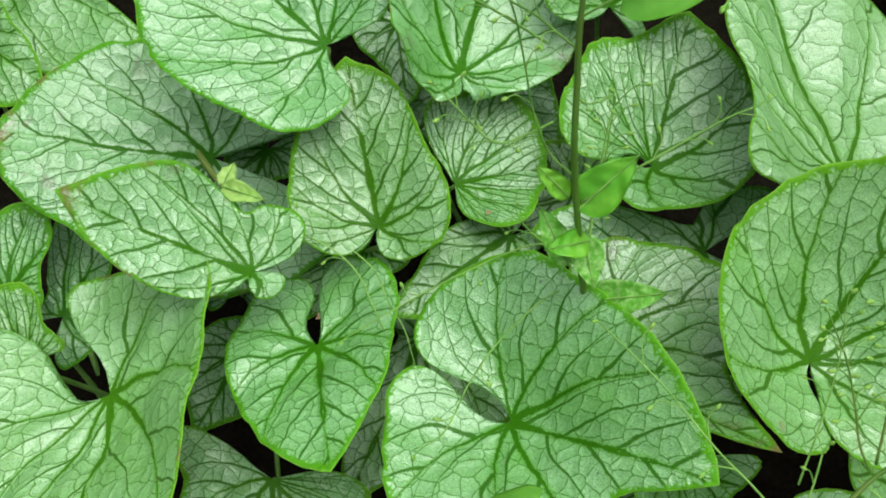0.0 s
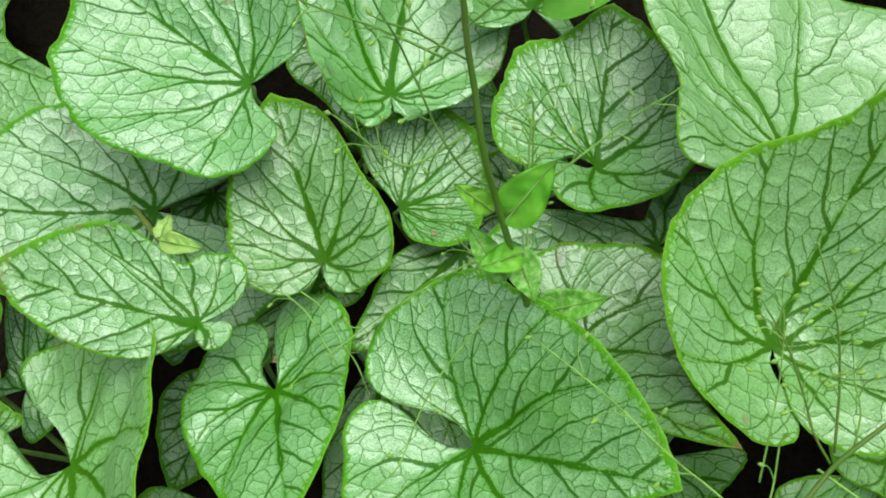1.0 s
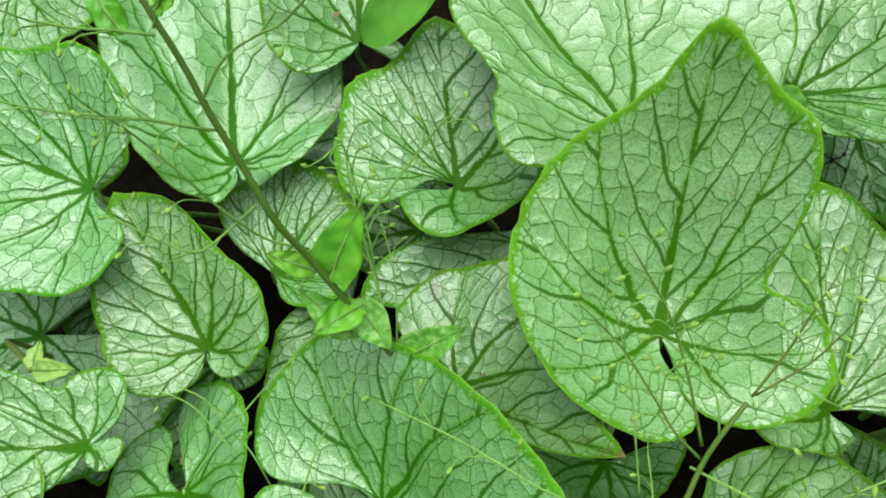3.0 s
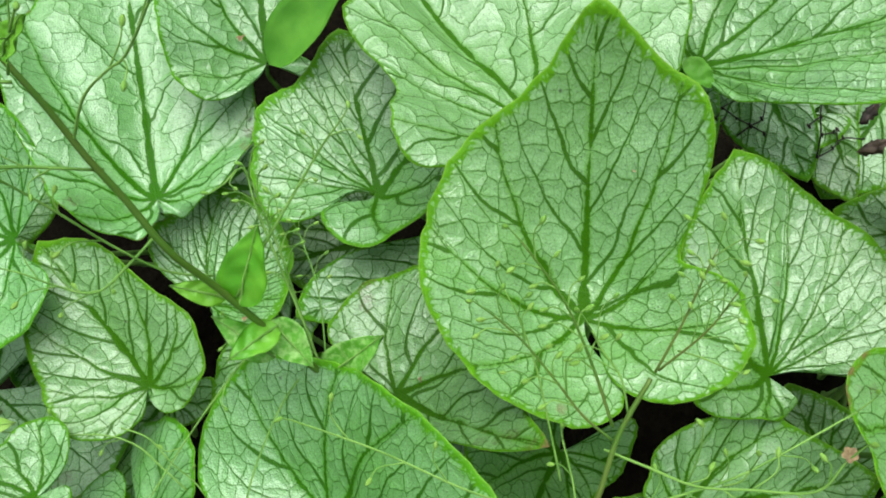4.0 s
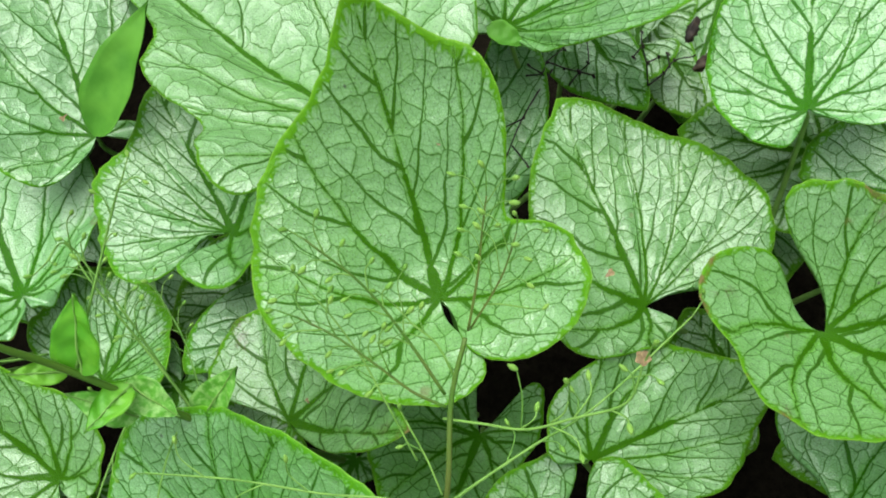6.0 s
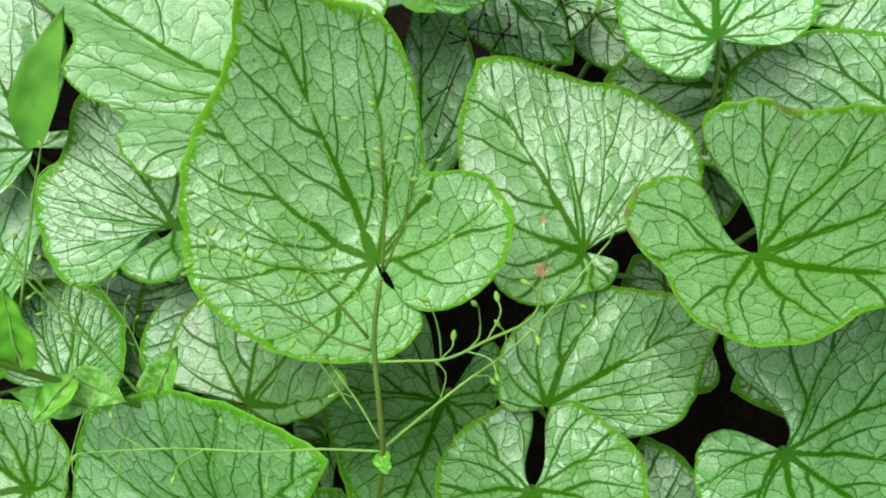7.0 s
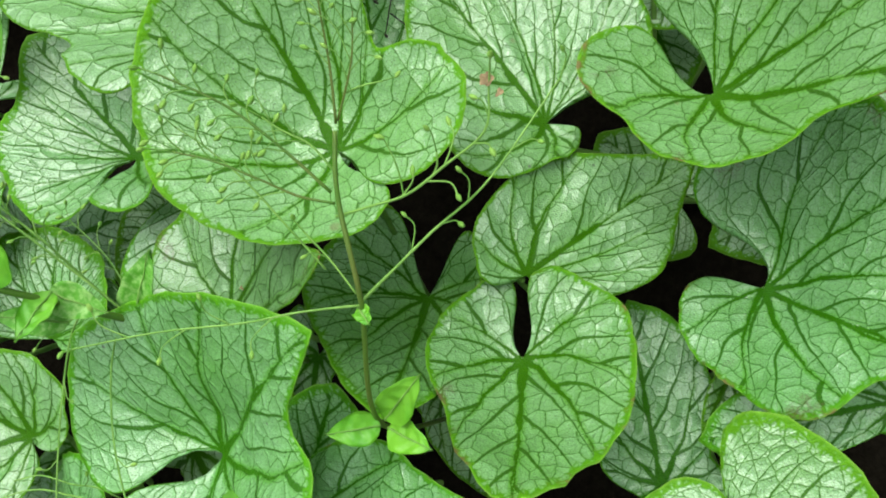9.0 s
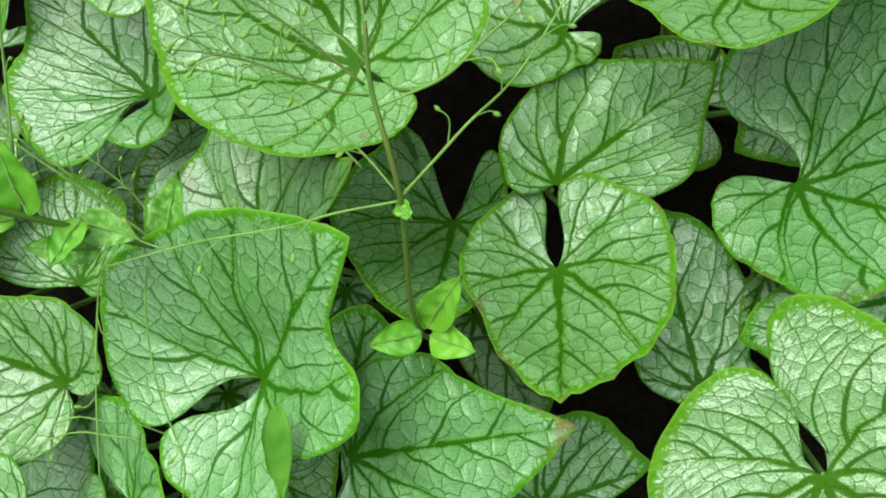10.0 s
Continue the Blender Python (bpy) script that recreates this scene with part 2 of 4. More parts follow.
def spline(values, s):
    """A smooth line through values at KNOTS."""
    kn, v = np.array(KNOTS), np.array(values)
    m = np.empty(8)
    m[1:-1] = (v[2:] - v[:-2]) / (kn[2:] - kn[:-2])
    m[0], m[-1] = (v[1] - v[0]) / (kn[1] - kn[0]), (v[-1] - v[-2]) / (kn[-1] - kn[-2])
    i = np.clip(np.searchsorted(kn, s, side="right") - 1, 0, 6)
    h = kn[i + 1] - kn[i]
    t = (s - kn[i]) / h
    return (2 * t**3 - 3 * t**2 + 1) * v[i] + (t**3 - 2 * t**2 + t) * h * m[i] + (3 * t**2 - 2 * t**3) * v[i + 1] + (t**3 - t**2) * h * m[i + 1]


def tube(points, radii, sides=8, per=6):
    """Vertices and faces of a smooth tapered tube through points."""
    pts = [Vector(p) for p in points]
    ext = [pts[0] * 2 - pts[1]] + pts + [pts[-1] * 2 - pts[-2]]
    line, rad = [], []
    for i in range(len(pts) - 1):
        p0, p1, p2, p3 = ext[i : i + 4]
        for j in range(per):
            t = j / per
            line.append(0.5 * (2 * p1 + (p2 - p0) * t + (2 * p0 - 5 * p1 + 4 * p2 - p3) * t**2 + (3 * p1 - p0 - 3 * p2 + p3) * t**3))
            rad.append(radii[i] + (radii[i + 1] - radii[i]) * t)
    line.append(pts[-1]), rad.append(radii[-1])
    verts, faces = [], []
    side = (line[1] - line[0]).orthogonal().normalized()
    for i, p in enumerate(line):
        d = (line[min(i + 1, len(line) - 1)] - line[max(i - 1, 0)]).normalized()
        side = (side - d * side.dot(d)).normalized()
        up = d.cross(side)
        for q in range(sides):
            a = 2 * math.pi * q / sides
            verts.append(p + rad[i] * (math.cos(a) * side + math.sin(a) * up))
    for i in range(len(line) - 1):
        for q in range(sides):
            a, b = i * sides + q, i * sides + (q + 1) % sides
            faces.append((a, b, b + sides, a + sides))
    faces.append(tuple(range(sides))[::-1])
    faces.append(tuple(range((len(line) - 1) * sides, len(line) * sides)))
    return verts, faces


CROWNS = ((-0.10, 0.16), (-0.02, 0.26), (0.05, 0.13), (0.10, 0.23), (0.10, 0.065), (0.26, 0.16), (0.25, 0.02), (0.13, -0.06), (0.03, 0.0), (-0.20, 0.10))
plants = []
for cx, cy in CROWNS:
    e = new("silver_leaved_plant")
    e.location = (cx, cy, 0)
    tagged(e, "leafy clump of heart-shaped silver-green leaves with dark green veins", "plant", "clumps of the leaf bed")
    plants.append(e)
leaf_count = [0]


def brunnera_leaf(base, turn, length, notch, left, right, bend, hole=9, close=(0, 0), wave=1.0, label="", skin=None, torn=0.0):
    """A heart-shaped leaf: base is where the stalk joins, turn its pose, notch how far round each lobe reaches (degrees),
    left and right the reach of the outline at even turns from tip to notch, bend: fold, cup, arch, twist, curl, funnel;
    torn bites into the tip; hole widens the notch beside the stalk, close swings the lobes' ends towards each other (degrees, left and right)."""
    leaf_count[0] += 1
    holes = hole if isinstance(hole, tuple) else (hole, hole)
    seed = leaf_count[0] * 7.31
    m = pose(*base, *turn)
    steps = np.concatenate([np.linspace(0, 0.06, 5)[:-1], np.linspace(0.06, 0.88, 36)[:-1], np.linspace(0.88, 1.0, 12)])
    ring = 1 - (1 - np.linspace(0, 1, 19)) ** 1.25
    basal = np.radians([44, 86, 130])
    lean = (0.42, 0.32, 0.18)
    rows = []
    for sign, reach, prof in ((-1, notch[0], left), (1, notch[1], right)):
        r = np.maximum(spline((1.0, *prof, 0.05), steps), 0.03)
        ang = steps * radians(reach)
        scale = radians(reach) / radians(172)
        for j in range(len(steps)):
            if sign == 1 and j == 0:
                continue
            rows.append((steps[j] * sign, ang[j] * sign, r[j], ang[j] / scale))
    rows.sort(key=lambda q: q[0])
    verts, place, near, far = [], [], [], []
    fold, cup, arch, twist, curl, funnel = bend
    for s, a, rmax, flat in rows:
        jag = 1 + 0.020 * noise.noise(Vector((a * 7, seed, 0))) + 0.013 * noise.noise(Vector((a * 17, seed, 9))) + 0.009 * noise.noise(Vector((a * 43, seed, 5)))
        jag -= torn * max(0.0, 0.35 + noise.noise(Vector((a * 26, seed, 2)))) * math.exp(-((a / 0.32) ** 2))
        for rho in ring:
            r = rmax * rho * (1 + (jag - 1) * rho**4)
            side = 0 if a < 0 else 1
            turned = a - math.copysign(radians(holes[side]), a) * math.exp(-((r / 0.24) ** 2)) * abs(s) ** 5
            turned += math.copysign(radians(close[side]), a) * (1 - math.exp(-((r / 0.2) ** 2))) * max(0.0, abs(s) - 0.72) / 0.28
            x, y = r * math.sin(turned), r * math.cos(turned)
            z = fold * (math.sqrt(x * x + 0.01) - 0.1) + cup * x * x + arch * y * y + twist * x * y + curl * x * y * y
            z += funnel * (math.sqrt(x * x + y * y + 0.01) - 0.1)
            z += wave * (0.018 * rho**2 * math.sin(a * 5 + seed) + 0.010 * rho**3 * math.sin(a * 11 + seed * 2)) * min(1, abs(a) * 1.5)
            z -= 0.009 * max(0.0, (rho - 0.82) / 0.18) ** 2
            z += wave * 0.04 * noise.noise(Vector((x * 2.5 + seed, y * 2.5, 0))) + 0.024 * wave * noise.noise(Vector((x * 6.5 + seed, y * 6.5, 4)))
            course = [b * (1 - c * rho**1.1) for b, c in zip(basal, lean)]
            d = [r * length * (flat - b) for b in course]
            mid = r * length * math.sin(flat) if flat < 1.57 else r * length * 2
            dn = min(abs(mid), *(abs(q) for q in d))
            z -= 0.034 * math.exp(-((dn / (0.075 * length)) ** 2)) * (1 - 0.6 * rho) * min(1, r * 5)
            z += 0.05 * math.exp(-((r / 0.10) ** 2)) * -0.4
            verts.append((x * length, y * length, z * length))
            place.append((x * length, y * length, length))
            near.append((mid, d[0], d[1]))
            far.append((d[2], 0.0, rho))
    nr, nt = len(ring), len(rows)
    top = len(verts)
    thick = 0.00045
    verts += [(x, y, z - thick) for x, y, z in verts]
    place, near, far = place * 2, near * 2, far * 2
    faces, mats = [], []
    for j in range(nt - 1):
        for i in range(nr - 1):
            a, b = j * nr + i, (j + 1) * nr + i
            if i == 0:
                faces += [(a, b + 1, a + 1), (top + a, top + a + 1, top + b + 1)]
            else:
                faces += [(a, b, b + 1, a + 1), (top + a, top + a + 1, top + b + 1, top + b)]
            mats += [0, 1]
        a, b = j * nr + nr - 1, (j + 1) * nr + nr - 1
        faces.append((a, b, top + b, top + a))
        mats.append(0)
    faces = [f[::-1] for f in faces]
    stock = min(plants, key=lambda p: (p.location.x - base[0]) ** 2 + (p.location.y - base[1]) ** 2)
    ob = mesh_object("leaf", verts, faces, [skin or SILVER_LEAF, UNDER_LEAF], stock, label, True, mats)
    for name, data in (("leaf_place", place), ("vein_near", near), ("vein_far", far)):
        at = ob.data.attributes.new(name, "FLOAT_VECTOR", "POINT")
        at.data.foreach_set("vector", np.array(data, dtype=np.float32).ravel())
    root = Matrix.Translation(stock.location)
    ob.matrix_basis = root.inverted() @ m
    # the stalk: from the joint back and down to the crown
    inv = m.inverted()
    p0 = Vector((0, 0, -0.05 * length - 0.0012))
    back = m.to_3x3() @ Vector((0, -1, 0))
    start = m @ p0
    foot = Vector((stock.location.x + 0.02 * math.sin(seed), stock.location.y + 0.02 * math.cos(seed * 1.7), -0.01))
    mid1 = start + back * 0.002 + Vector((0, 0, -0.02))
    mid2 = start.lerp(foot, 0.5) + Vector((0, 0, -0.01))
    tv, tf = tube([inv @ q for q in (start, mid1, mid2, foot)], [0.0010, 0.0012, 0.0016, 0.0022], 7, 6)
    mesh_object("leaf_stalk", tv, tf, [STALK], ob, "slender green leaf stalk")
    return ob


brunnera_leaf((-0.057, 0.238, 0.196), (1, -11, 47), 0.098, (153, 137), (0.92, 0.90, 0.73, 0.56, 0.51, 0.35), (0.84, 0.78, 0.64, 0.60, 0.44, 0.24), (0.17, 0.09, 0.00, -0.03, -0.00, 0.23), hole=(14, 13), close=(26, 1))
brunnera_leaf((-0.125, 0.207, 0.130), (11, -2, 88), 0.111, (170, 164), (0.94, 0.73, 0.70, 0.72, 0.74, 0.65), (0.90, 0.78, 0.63, 0.67, 0.71, 0.66), (0.08, 0.00, 0.02, -0.00, -0.00, 0.09), skin=WORN_LEAF)
brunnera_leaf((-0.088, 0.126, 0.183), (15, 2, 75), 0.087, (206, 152), (0.73, 0.35, 0.06, 0.15, 0.19, 0.17), (0.85, 0.68, 0.32, 0.38, 0.38, 0.22), (0.10, 0.02, 0.11, 0.04, 0.00, 0.17), hole=(1, 1), close=(6, 6), skin=WORN_LEAF)
brunnera_leaf((-0.032, 0.155, 0.166), (3, -7, 9), 0.081, (163, 194), (0.88, 0.66, 0.53, 0.45, 0.30, 0.15), (0.86, 0.55, 0.48, 0.44, 0.31, 0.19), (0.14, 0.08, 0.02, 0.02, 0.00, 0.30), hole=(14, 1), close=(1, 1))
brunnera_leaf((0.013, 0.229, 0.194), (-8, 22, -12), 0.200, (189, 168), (0.65, 0.44, 0.25, 0.21, 0.14, 0.11), (0.69, 0.41, 0.27, 0.17, 0.09, 0.06), (0.26, 0.12, -0.06, -0.01, 0.00, 0.19), hole=(5, 1), close=(1, 1), skin=WORN_LEAF)
brunnera_leaf((0.006, 0.181, 0.158), (-4, -7, -82), 0.046, (141, 103), (1.06, 1.15, 1.15, 0.97, 0.84, 0.08), (1.02, 0.92, 0.94, 0.85, 0.61, 0.34), (0.11, 0.13, -0.01, 0.02, 0.00, 0.17))
brunnera_leaf((0.101, 0.181, 0.181), (-9, -1, -15), 0.071, (109, 269), (0.92, 0.81, 0.84, 0.74, 0.70, 0.52), (0.86, 0.74, 0.58, 0.48, 0.45, 0.27), (0.11, -0.01, 0.11, -0.06, 0.00, 0.38), hole=(45, 45), close=(21, 24))
brunnera_leaf((0.173, 0.157, 0.225), (-6, 21, 6), 0.207, (126, 168), (0.54, 0.43, 0.27, 0.28, 0.28, 0.13), (0.69, 0.50, 0.48, 0.33, 0.14, 0.06), (0.22, 0.04, -0.10, -0.08, 0.01, 0.07), hole=(9, 9), close=(1, 0))
brunnera_leaf((0.152, 0.078, 0.212), (3, 6, -28), 0.092, (190, 150), (0.82, 0.76, 0.67, 0.55, 0.48, 0.40), (0.88, 0.77, 0.40, 0.57, 0.58, 0.28), (0.21, -0.08, 0.27, 0.29, -0.01, 0.55), hole=(11, 0), close=(33, 40))
brunnera_leaf((0.028, 0.056, 0.195), (21, 0, -114), 0.091, (171, 181), (0.90, 0.75, 0.67, 0.70, 0.67, 0.51), (0.66, 0.77, 0.43, 0.61, 0.53, 0.48), (0.06, -0.21, -0.32, -0.21, -0.13, 0.73), hole=(45, 33), close=(11, 27))
brunnera_leaf((0.072, 0.093, 0.188), (18, -11, -151), 0.090, (197, 115), (0.65, 0.56, 0.68, 0.56, 0.50, 0.33), (0.58, 0.06, 0.15, 0.22, 0.29, 0.34), (0.10, -0.04, 0.24, 0.08, 0.00, 0.31), hole=(19, 14), close=(1, 1), skin=WORN_LEAF)
brunnera_leaf((-0.060, 0.098, 0.163), (33, 4, -163), 0.085, (175, 177), (0.76, 0.58, 0.47, 0.53, 0.60, 0.56), (0.85, 0.63, 0.51, 0.48, 0.51, 0.53), (0.08, 0.03, -0.01, -0.04, -0.00, 0.13), hole=(22, 27), close=(8, 23))
brunnera_leaf((-0.158, 0.075, 0.155), (18, 19, -168), 0.120, (214, 113), (1.13, 0.71, 0.57, 0.65, 0.51, 0.50), (0.85, 0.71, 0.66, 0.69, 0.76, 0.68), (0.14, 0.11, -0.01, -0.02, 0.00, 0.20), hole=(33, 46), close=(6, 29), skin=WORN_LEAF)
brunnera_leaf((0.084, 0.262, 0.192), (11, 26, -14), 0.115, (162, 134), (0.80, 0.62, 0.47, 0.40, 0.33, 0.14), (0.93, 0.74, 0.16, 0.11, 0.22, 0.30), (0.09, 0.03, -0.00, -0.00, -0.00, 0.11))
brunnera_leaf((0.213, 0.034, 0.153), (3, 18, -17), 0.096, (237, 102), (0.76, 0.51, 0.46, 0.24, 0.19, 0.15), (0.94, 0.82, 0.73, 0.68, 0.63, 0.46), (0.13, 0.10, -0.01, 0.00, -0.00, 0.22), hole=(13, 20), close=(7, 8))
brunnera_leaf((0.254, 0.164, 0.178), (20, -7, -123), 0.103, (177, 73), (0.81, 0.64, 0.56, 0.55, 0.54, 0.46), (0.96, 0.91, 0.88, 0.45, 0.28, 0.15), (0.08, 0.01, 0.02, 0.01, 0.00, 0.10))
brunnera_leaf((0.309, 0.042, 0.183), (-2, -1, -49), 0.085, (178, 138), (0.80, 0.65, 0.49, 0.37, 0.26, 0.17), (0.78, 0.63, 0.58, 0.46, 0.33, 0.08), (0.08, -0.00, 0.00, 0.00, -0.00, 0.05))
brunnera_leaf((0.252, -0.022, 0.166), (7, -4, -173), 0.090, (162, 197), (0.83, 0.66, 0.60, 0.49, 0.48, 0.45), (0.60, 0.60, 0.53, 0.43, 0.50, 0.29), (0.13, 0.05, 0.02, -0.10, 0.01, 1.01), hole=(45, 43), close=(1, 29), skin=WORN_LEAF)
brunnera_leaf((0.153, 0.002, 0.160), (-32, 10, -110), 0.098, (179, 84), (0.74, 0.54, 0.38, 0.30, 0.24, 0.18), (0.85, 0.69, 0.57, 0.37, 0.12, 0.09), (0.12, 0.07, -0.00, -0.00, 0.00, 0.13))
brunnera_leaf((0.124, -0.014, 0.158), (20, -7, 126), 0.077, (179, 181), (0.88, 0.75, 0.60, 0.55, 0.46, 0.41), (0.81, 0.54, 0.48, 0.45, 0.41, 0.39), (0.11, 0.26, 0.32, 0.04, -0.00, 0.32), hole=34, close=(10, 13), skin=WORN_LEAF, label="silver heart-shaped leaf with a ragged brown tip", torn=0.16)
brunnera_leaf((0.201, -0.075, 0.131), (19, -0, -179), 0.091, (138, 172), (0.88, 0.80, 0.82, 0.81, 0.70, 0.53), (0.69, 0.70, 0.50, 0.42, 0.34, 0.25), (0.12, 0.30, 0.05, -0.01, 0.00, 0.29), hole=(46, 1), close=(35, 4), skin=WORN_LEAF, label="silver leaf with a brown scorched edge")
brunnera_leaf((0.121, 0.051, 0.110), (14, -14, 115), 0.080, (168, 160), (0.84, 0.42, 0.30, 0.31, 0.34, 0.36), (0.88, 0.73, 0.67, 0.57, 0.49, 0.44), (0.09, 0.04, 0.30, 0.01, 0.01, 0.86), hole=16)
brunnera_leaf((0.110, -0.083, 0.102), (3, 8, -47), 0.081, (173, 162), (0.69, 0.47, 0.31, 0.16, 0.13, 0.13), (0.90, 0.62, 0.32, 0.36, 0.48, 0.53), (0.08, -0.00, -0.01, -0.00, -0.00, 0.03))
brunnera_leaf((0.016, 0.017, 0.174), (19, 5, -138), 0.107, (156, 124), (0.71, 0.56, 0.34, 0.24, 0.19, 0.11), (0.83, 0.56, 0.35, 0.30, 0.35, 0.34), (0.08, -0.01, 0.03, -0.00, -0.00, 0.08), skin=WORN_LEAF)
brunnera_leaf((0.105, -0.133, 0.179), (-8, 6, 136), 0.056, (184, 172), (1.00, 0.90, 0.82, 0.80, 0.97, 1.00), (1.01, 0.99, 1.02, 1.02, 0.91, 0.71), (0.08, 0.00, -0.01, 0.00, -0.00, 0.05), hole=(55, 40), close=(14, 14))
brunnera_leaf((0.034, 0.154, 0.155), (-9, -5, 124), 0.072, (172, 175), (0.80, 0.59, 0.30, 0.20, 0.24, 0.27), (0.69, 0.46, 0.21, 0.17, 0.24, 0.29), (0.08, -0.00, 0.02, 0.00, 0.00, 0.05))
brunnera_leaf((0.126, 0.141, 0.167), (-4, -11, 84), 0.083, (167, 149), (0.71, 0.52, 0.49, 0.51, 0.52, 0.46), (0.88, 0.34, 0.17, 0.28, 0.43, 0.48), (0.08, 0.00, 0.01, 0.00, 0.00, 0.05))
brunnera_leaf((-0.012, 0.114, 0.100), (-12, 1, 155), 0.097, (168, 172), (0.78, 0.67, 0.66, 0.68, 0.68, 0.58), (0.69, 0.25, 0.13, 0.20, 0.29, 0.33), (0.08, 0.00, 0.00, 0.00, 0.00, 0.05))
brunnera_leaf((-0.086, 0.039, 0.110), (-3, 12, -133), 0.063, (66, 181), (0.91, 0.83, 0.81, 0.80, 0.53, 0.13), (0.91, 0.83, 0.83, 0.85, 0.72, 0.89), (0.08, 0.00, 0.00, 0.00, 0.00, 0.05), skin=WORN_LEAF)
brunnera_leaf((-0.230, 0.134, 0.120), (12, 2, -39), 0.038, (149, 164), (1.22, 1.25, 0.95, 0.83, 0.77, 0.62), (0.64, 0.53, 0.57, 0.64, 0.67, 0.60), (0.08, 0.00, 0.00, 0.00, 0.00, 0.05))
brunnera_leaf((-0.209, 0.094, 0.135), (3, -12, 47), 0.042, (172, 132), (0.76, 0.56, 0.49, 0.48, 0.48, 0.42), (1.02, 0.96, 0.89, 0.52, 0.53, 0.52), (0.08, 0.00, 0.00, 0.00, 0.00, 0.05))
brunnera_leaf((-0.212, 0.129, 0.090), (12, 0, -30), 0.057, (139, 165), (1.11, 1.03, 0.36, 0.26, 0.34, 0.40), (0.75, 0.44, 0.41, 0.45, 0.50, 0.47), (0.08, 0.00, 0.00, 0.00, 0.00, 0.05))
brunnera_leaf((-0.028, 0.305, 0.110), (-10, 7, -173), 0.054, (163, 166), (0.83, 0.56, 0.31, 0.32, 0.38, 0.39), (0.65, 0.50, 0.50, 0.50, 0.49, 0.40), (0.08, 0.00, 0.00, 0.00, 0.00, 0.05))
brunnera_leaf((-0.306, 0.391, 0.060), (-0, 12, -120), 0.127, (129, 164), (0.52, 0.46, 0.54, 0.62, 0.66, 0.60), (1.03, 0.76, 0.70, 0.73, 0.75, 0.67), (0.08, 0.00, 0.00, 0.00, 0.00, 0.05))
brunnera_leaf((-0.302, 0.317, 0.080), (-1, 12, -124), 0.066, (169, 162), (0.80, 0.52, 0.45, 0.49, 0.53, 0.49), (1.00, 0.82, 0.79, 0.78, 0.77, 0.66), (0.08, 0.00, 0.00, 0.00, 0.00, 0.05))
brunnera_leaf((0.190, 0.127, 0.125), (11, 5, -51), 0.098, (164, 159), (0.51, 0.30, 0.33, 0.41, 0.47, 0.45), (0.88, 0.50, 0.19, 0.19, 0.28, 0.32), (0.08, 0.00, 0.00, 0.00, 0.00, 0.05))
brunnera_leaf((0.314, 0.146, 0.100), (-3, -12, 76), 0.042, (170, 173), (0.82, 0.63, 0.49, 0.47, 0.49, 0.45), (1.06, 1.00, 0.93, 0.87, 0.82, 0.66), (0.08, 0.00, 0.00, 0.00, 0.00, 0.05))
brunnera_leaf((0.265, -0.092, 0.130), (12, -1, -23), 0.029, (171, 173), (0.86, 0.72, 0.64, 0.60, 0.57, 0.47), (0.86, 0.72, 0.64, 0.60, 0.57, 0.47), (0.08, 0.00, 0.00, 0.00, 0.00, 0.05))
brunnera_leaf((0.086, 0.026, 0.085), (-12, -0, 151), 0.063, (172, 171), (0.86, 0.72, 0.64, 0.60, 0.57, 0.47), (0.74, 0.46, 0.27, 0.28, 0.39, 0.43), (0.08, 0.00, 0.00, 0.00, 0.00, 0.05))
brunnera_leaf((0.031, -0.051, 0.110), (-2, 12, -127), 0.050, (177, 160), (0.98, 0.96, 0.72, 0.66, 0.69, 0.63), (0.60, 0.47, 0.48, 0.52, 0.54, 0.48), (0.08, 0.00, 0.00, 0.00, 0.00, 0.05))
brunnera_leaf((0.191, -0.141, 0.120), (3, -12, 45), 0.078, (165, 124), (0.81, 0.27, 0.19, 0.29, 0.41, 0.45), (0.88, 0.56, 0.58, 0.67, 0.73, 0.68), (0.08, 0.00, 0.00, 0.00, 0.00, 0.05))
brunnera_leaf((0.172, -0.082, 0.105), (-7, -10, 97), 0.035, (172, 158), (0.88, 0.73, 0.66, 0.64, 0.63, 0.53), (0.66, 0.30, 0.29, 0.37, 0.44, 0.43), (0.08, 0.00, 0.00, 0.00, 0.00, 0.05))
brunnera_leaf((0.023, 0.028, 0.165), (8, 9, -74), 0.053, (170, 170), (0.90, 0.66, 0.56, 0.55, 0.57, 0.51), (0.90, 0.69, 0.64, 0.66, 0.68, 0.60), (0.08, 0.00, 0.00, 0.00, 0.00, 0.05))
brunnera_leaf((0.065, 0.086, 0.100), (-9, -8, 112), 0.057, (163, 169), (0.74, 0.28, 0.23, 0.31, 0.39, 0.40), (0.90, 0.51, 0.28, 0.32, 0.42, 0.44), (0.08, 0.00, 0.00, 0.00, 0.00, 0.05))
brunnera_leaf((-0.040, 0.158, 0.125), (-12, -3, 136), 0.057, (150, 167), (0.67, 0.28, 0.27, 0.35, 0.42, 0.42), (0.88, 0.71, 0.47, 0.30, 0.33, 0.33), (0.08, 0.00, 0.00, 0.00, 0.00, 0.05))
brunnera_leaf((-0.114, 0.146, 0.100), (12, -3, -14), 0.038, (174, 142), (0.87, 0.73, 0.65, 0.61, 0.58, 0.48), (0.74, 0.82, 0.83, 0.77, 0.75, 0.63), (0.08, 0.00, 0.00, 0.00, 0.00, 0.05))
brunnera_leaf((-0.100, 0.222, 0.110), (-12, 2, 160), 0.038, (152, 174), (0.81, 0.54, 0.56, 0.64, 0.69, 0.63), (0.86, 0.71, 0.63, 0.59, 0.56, 0.46), (0.08, 0.00, 0.00, 0.00, 0.00, 0.05))
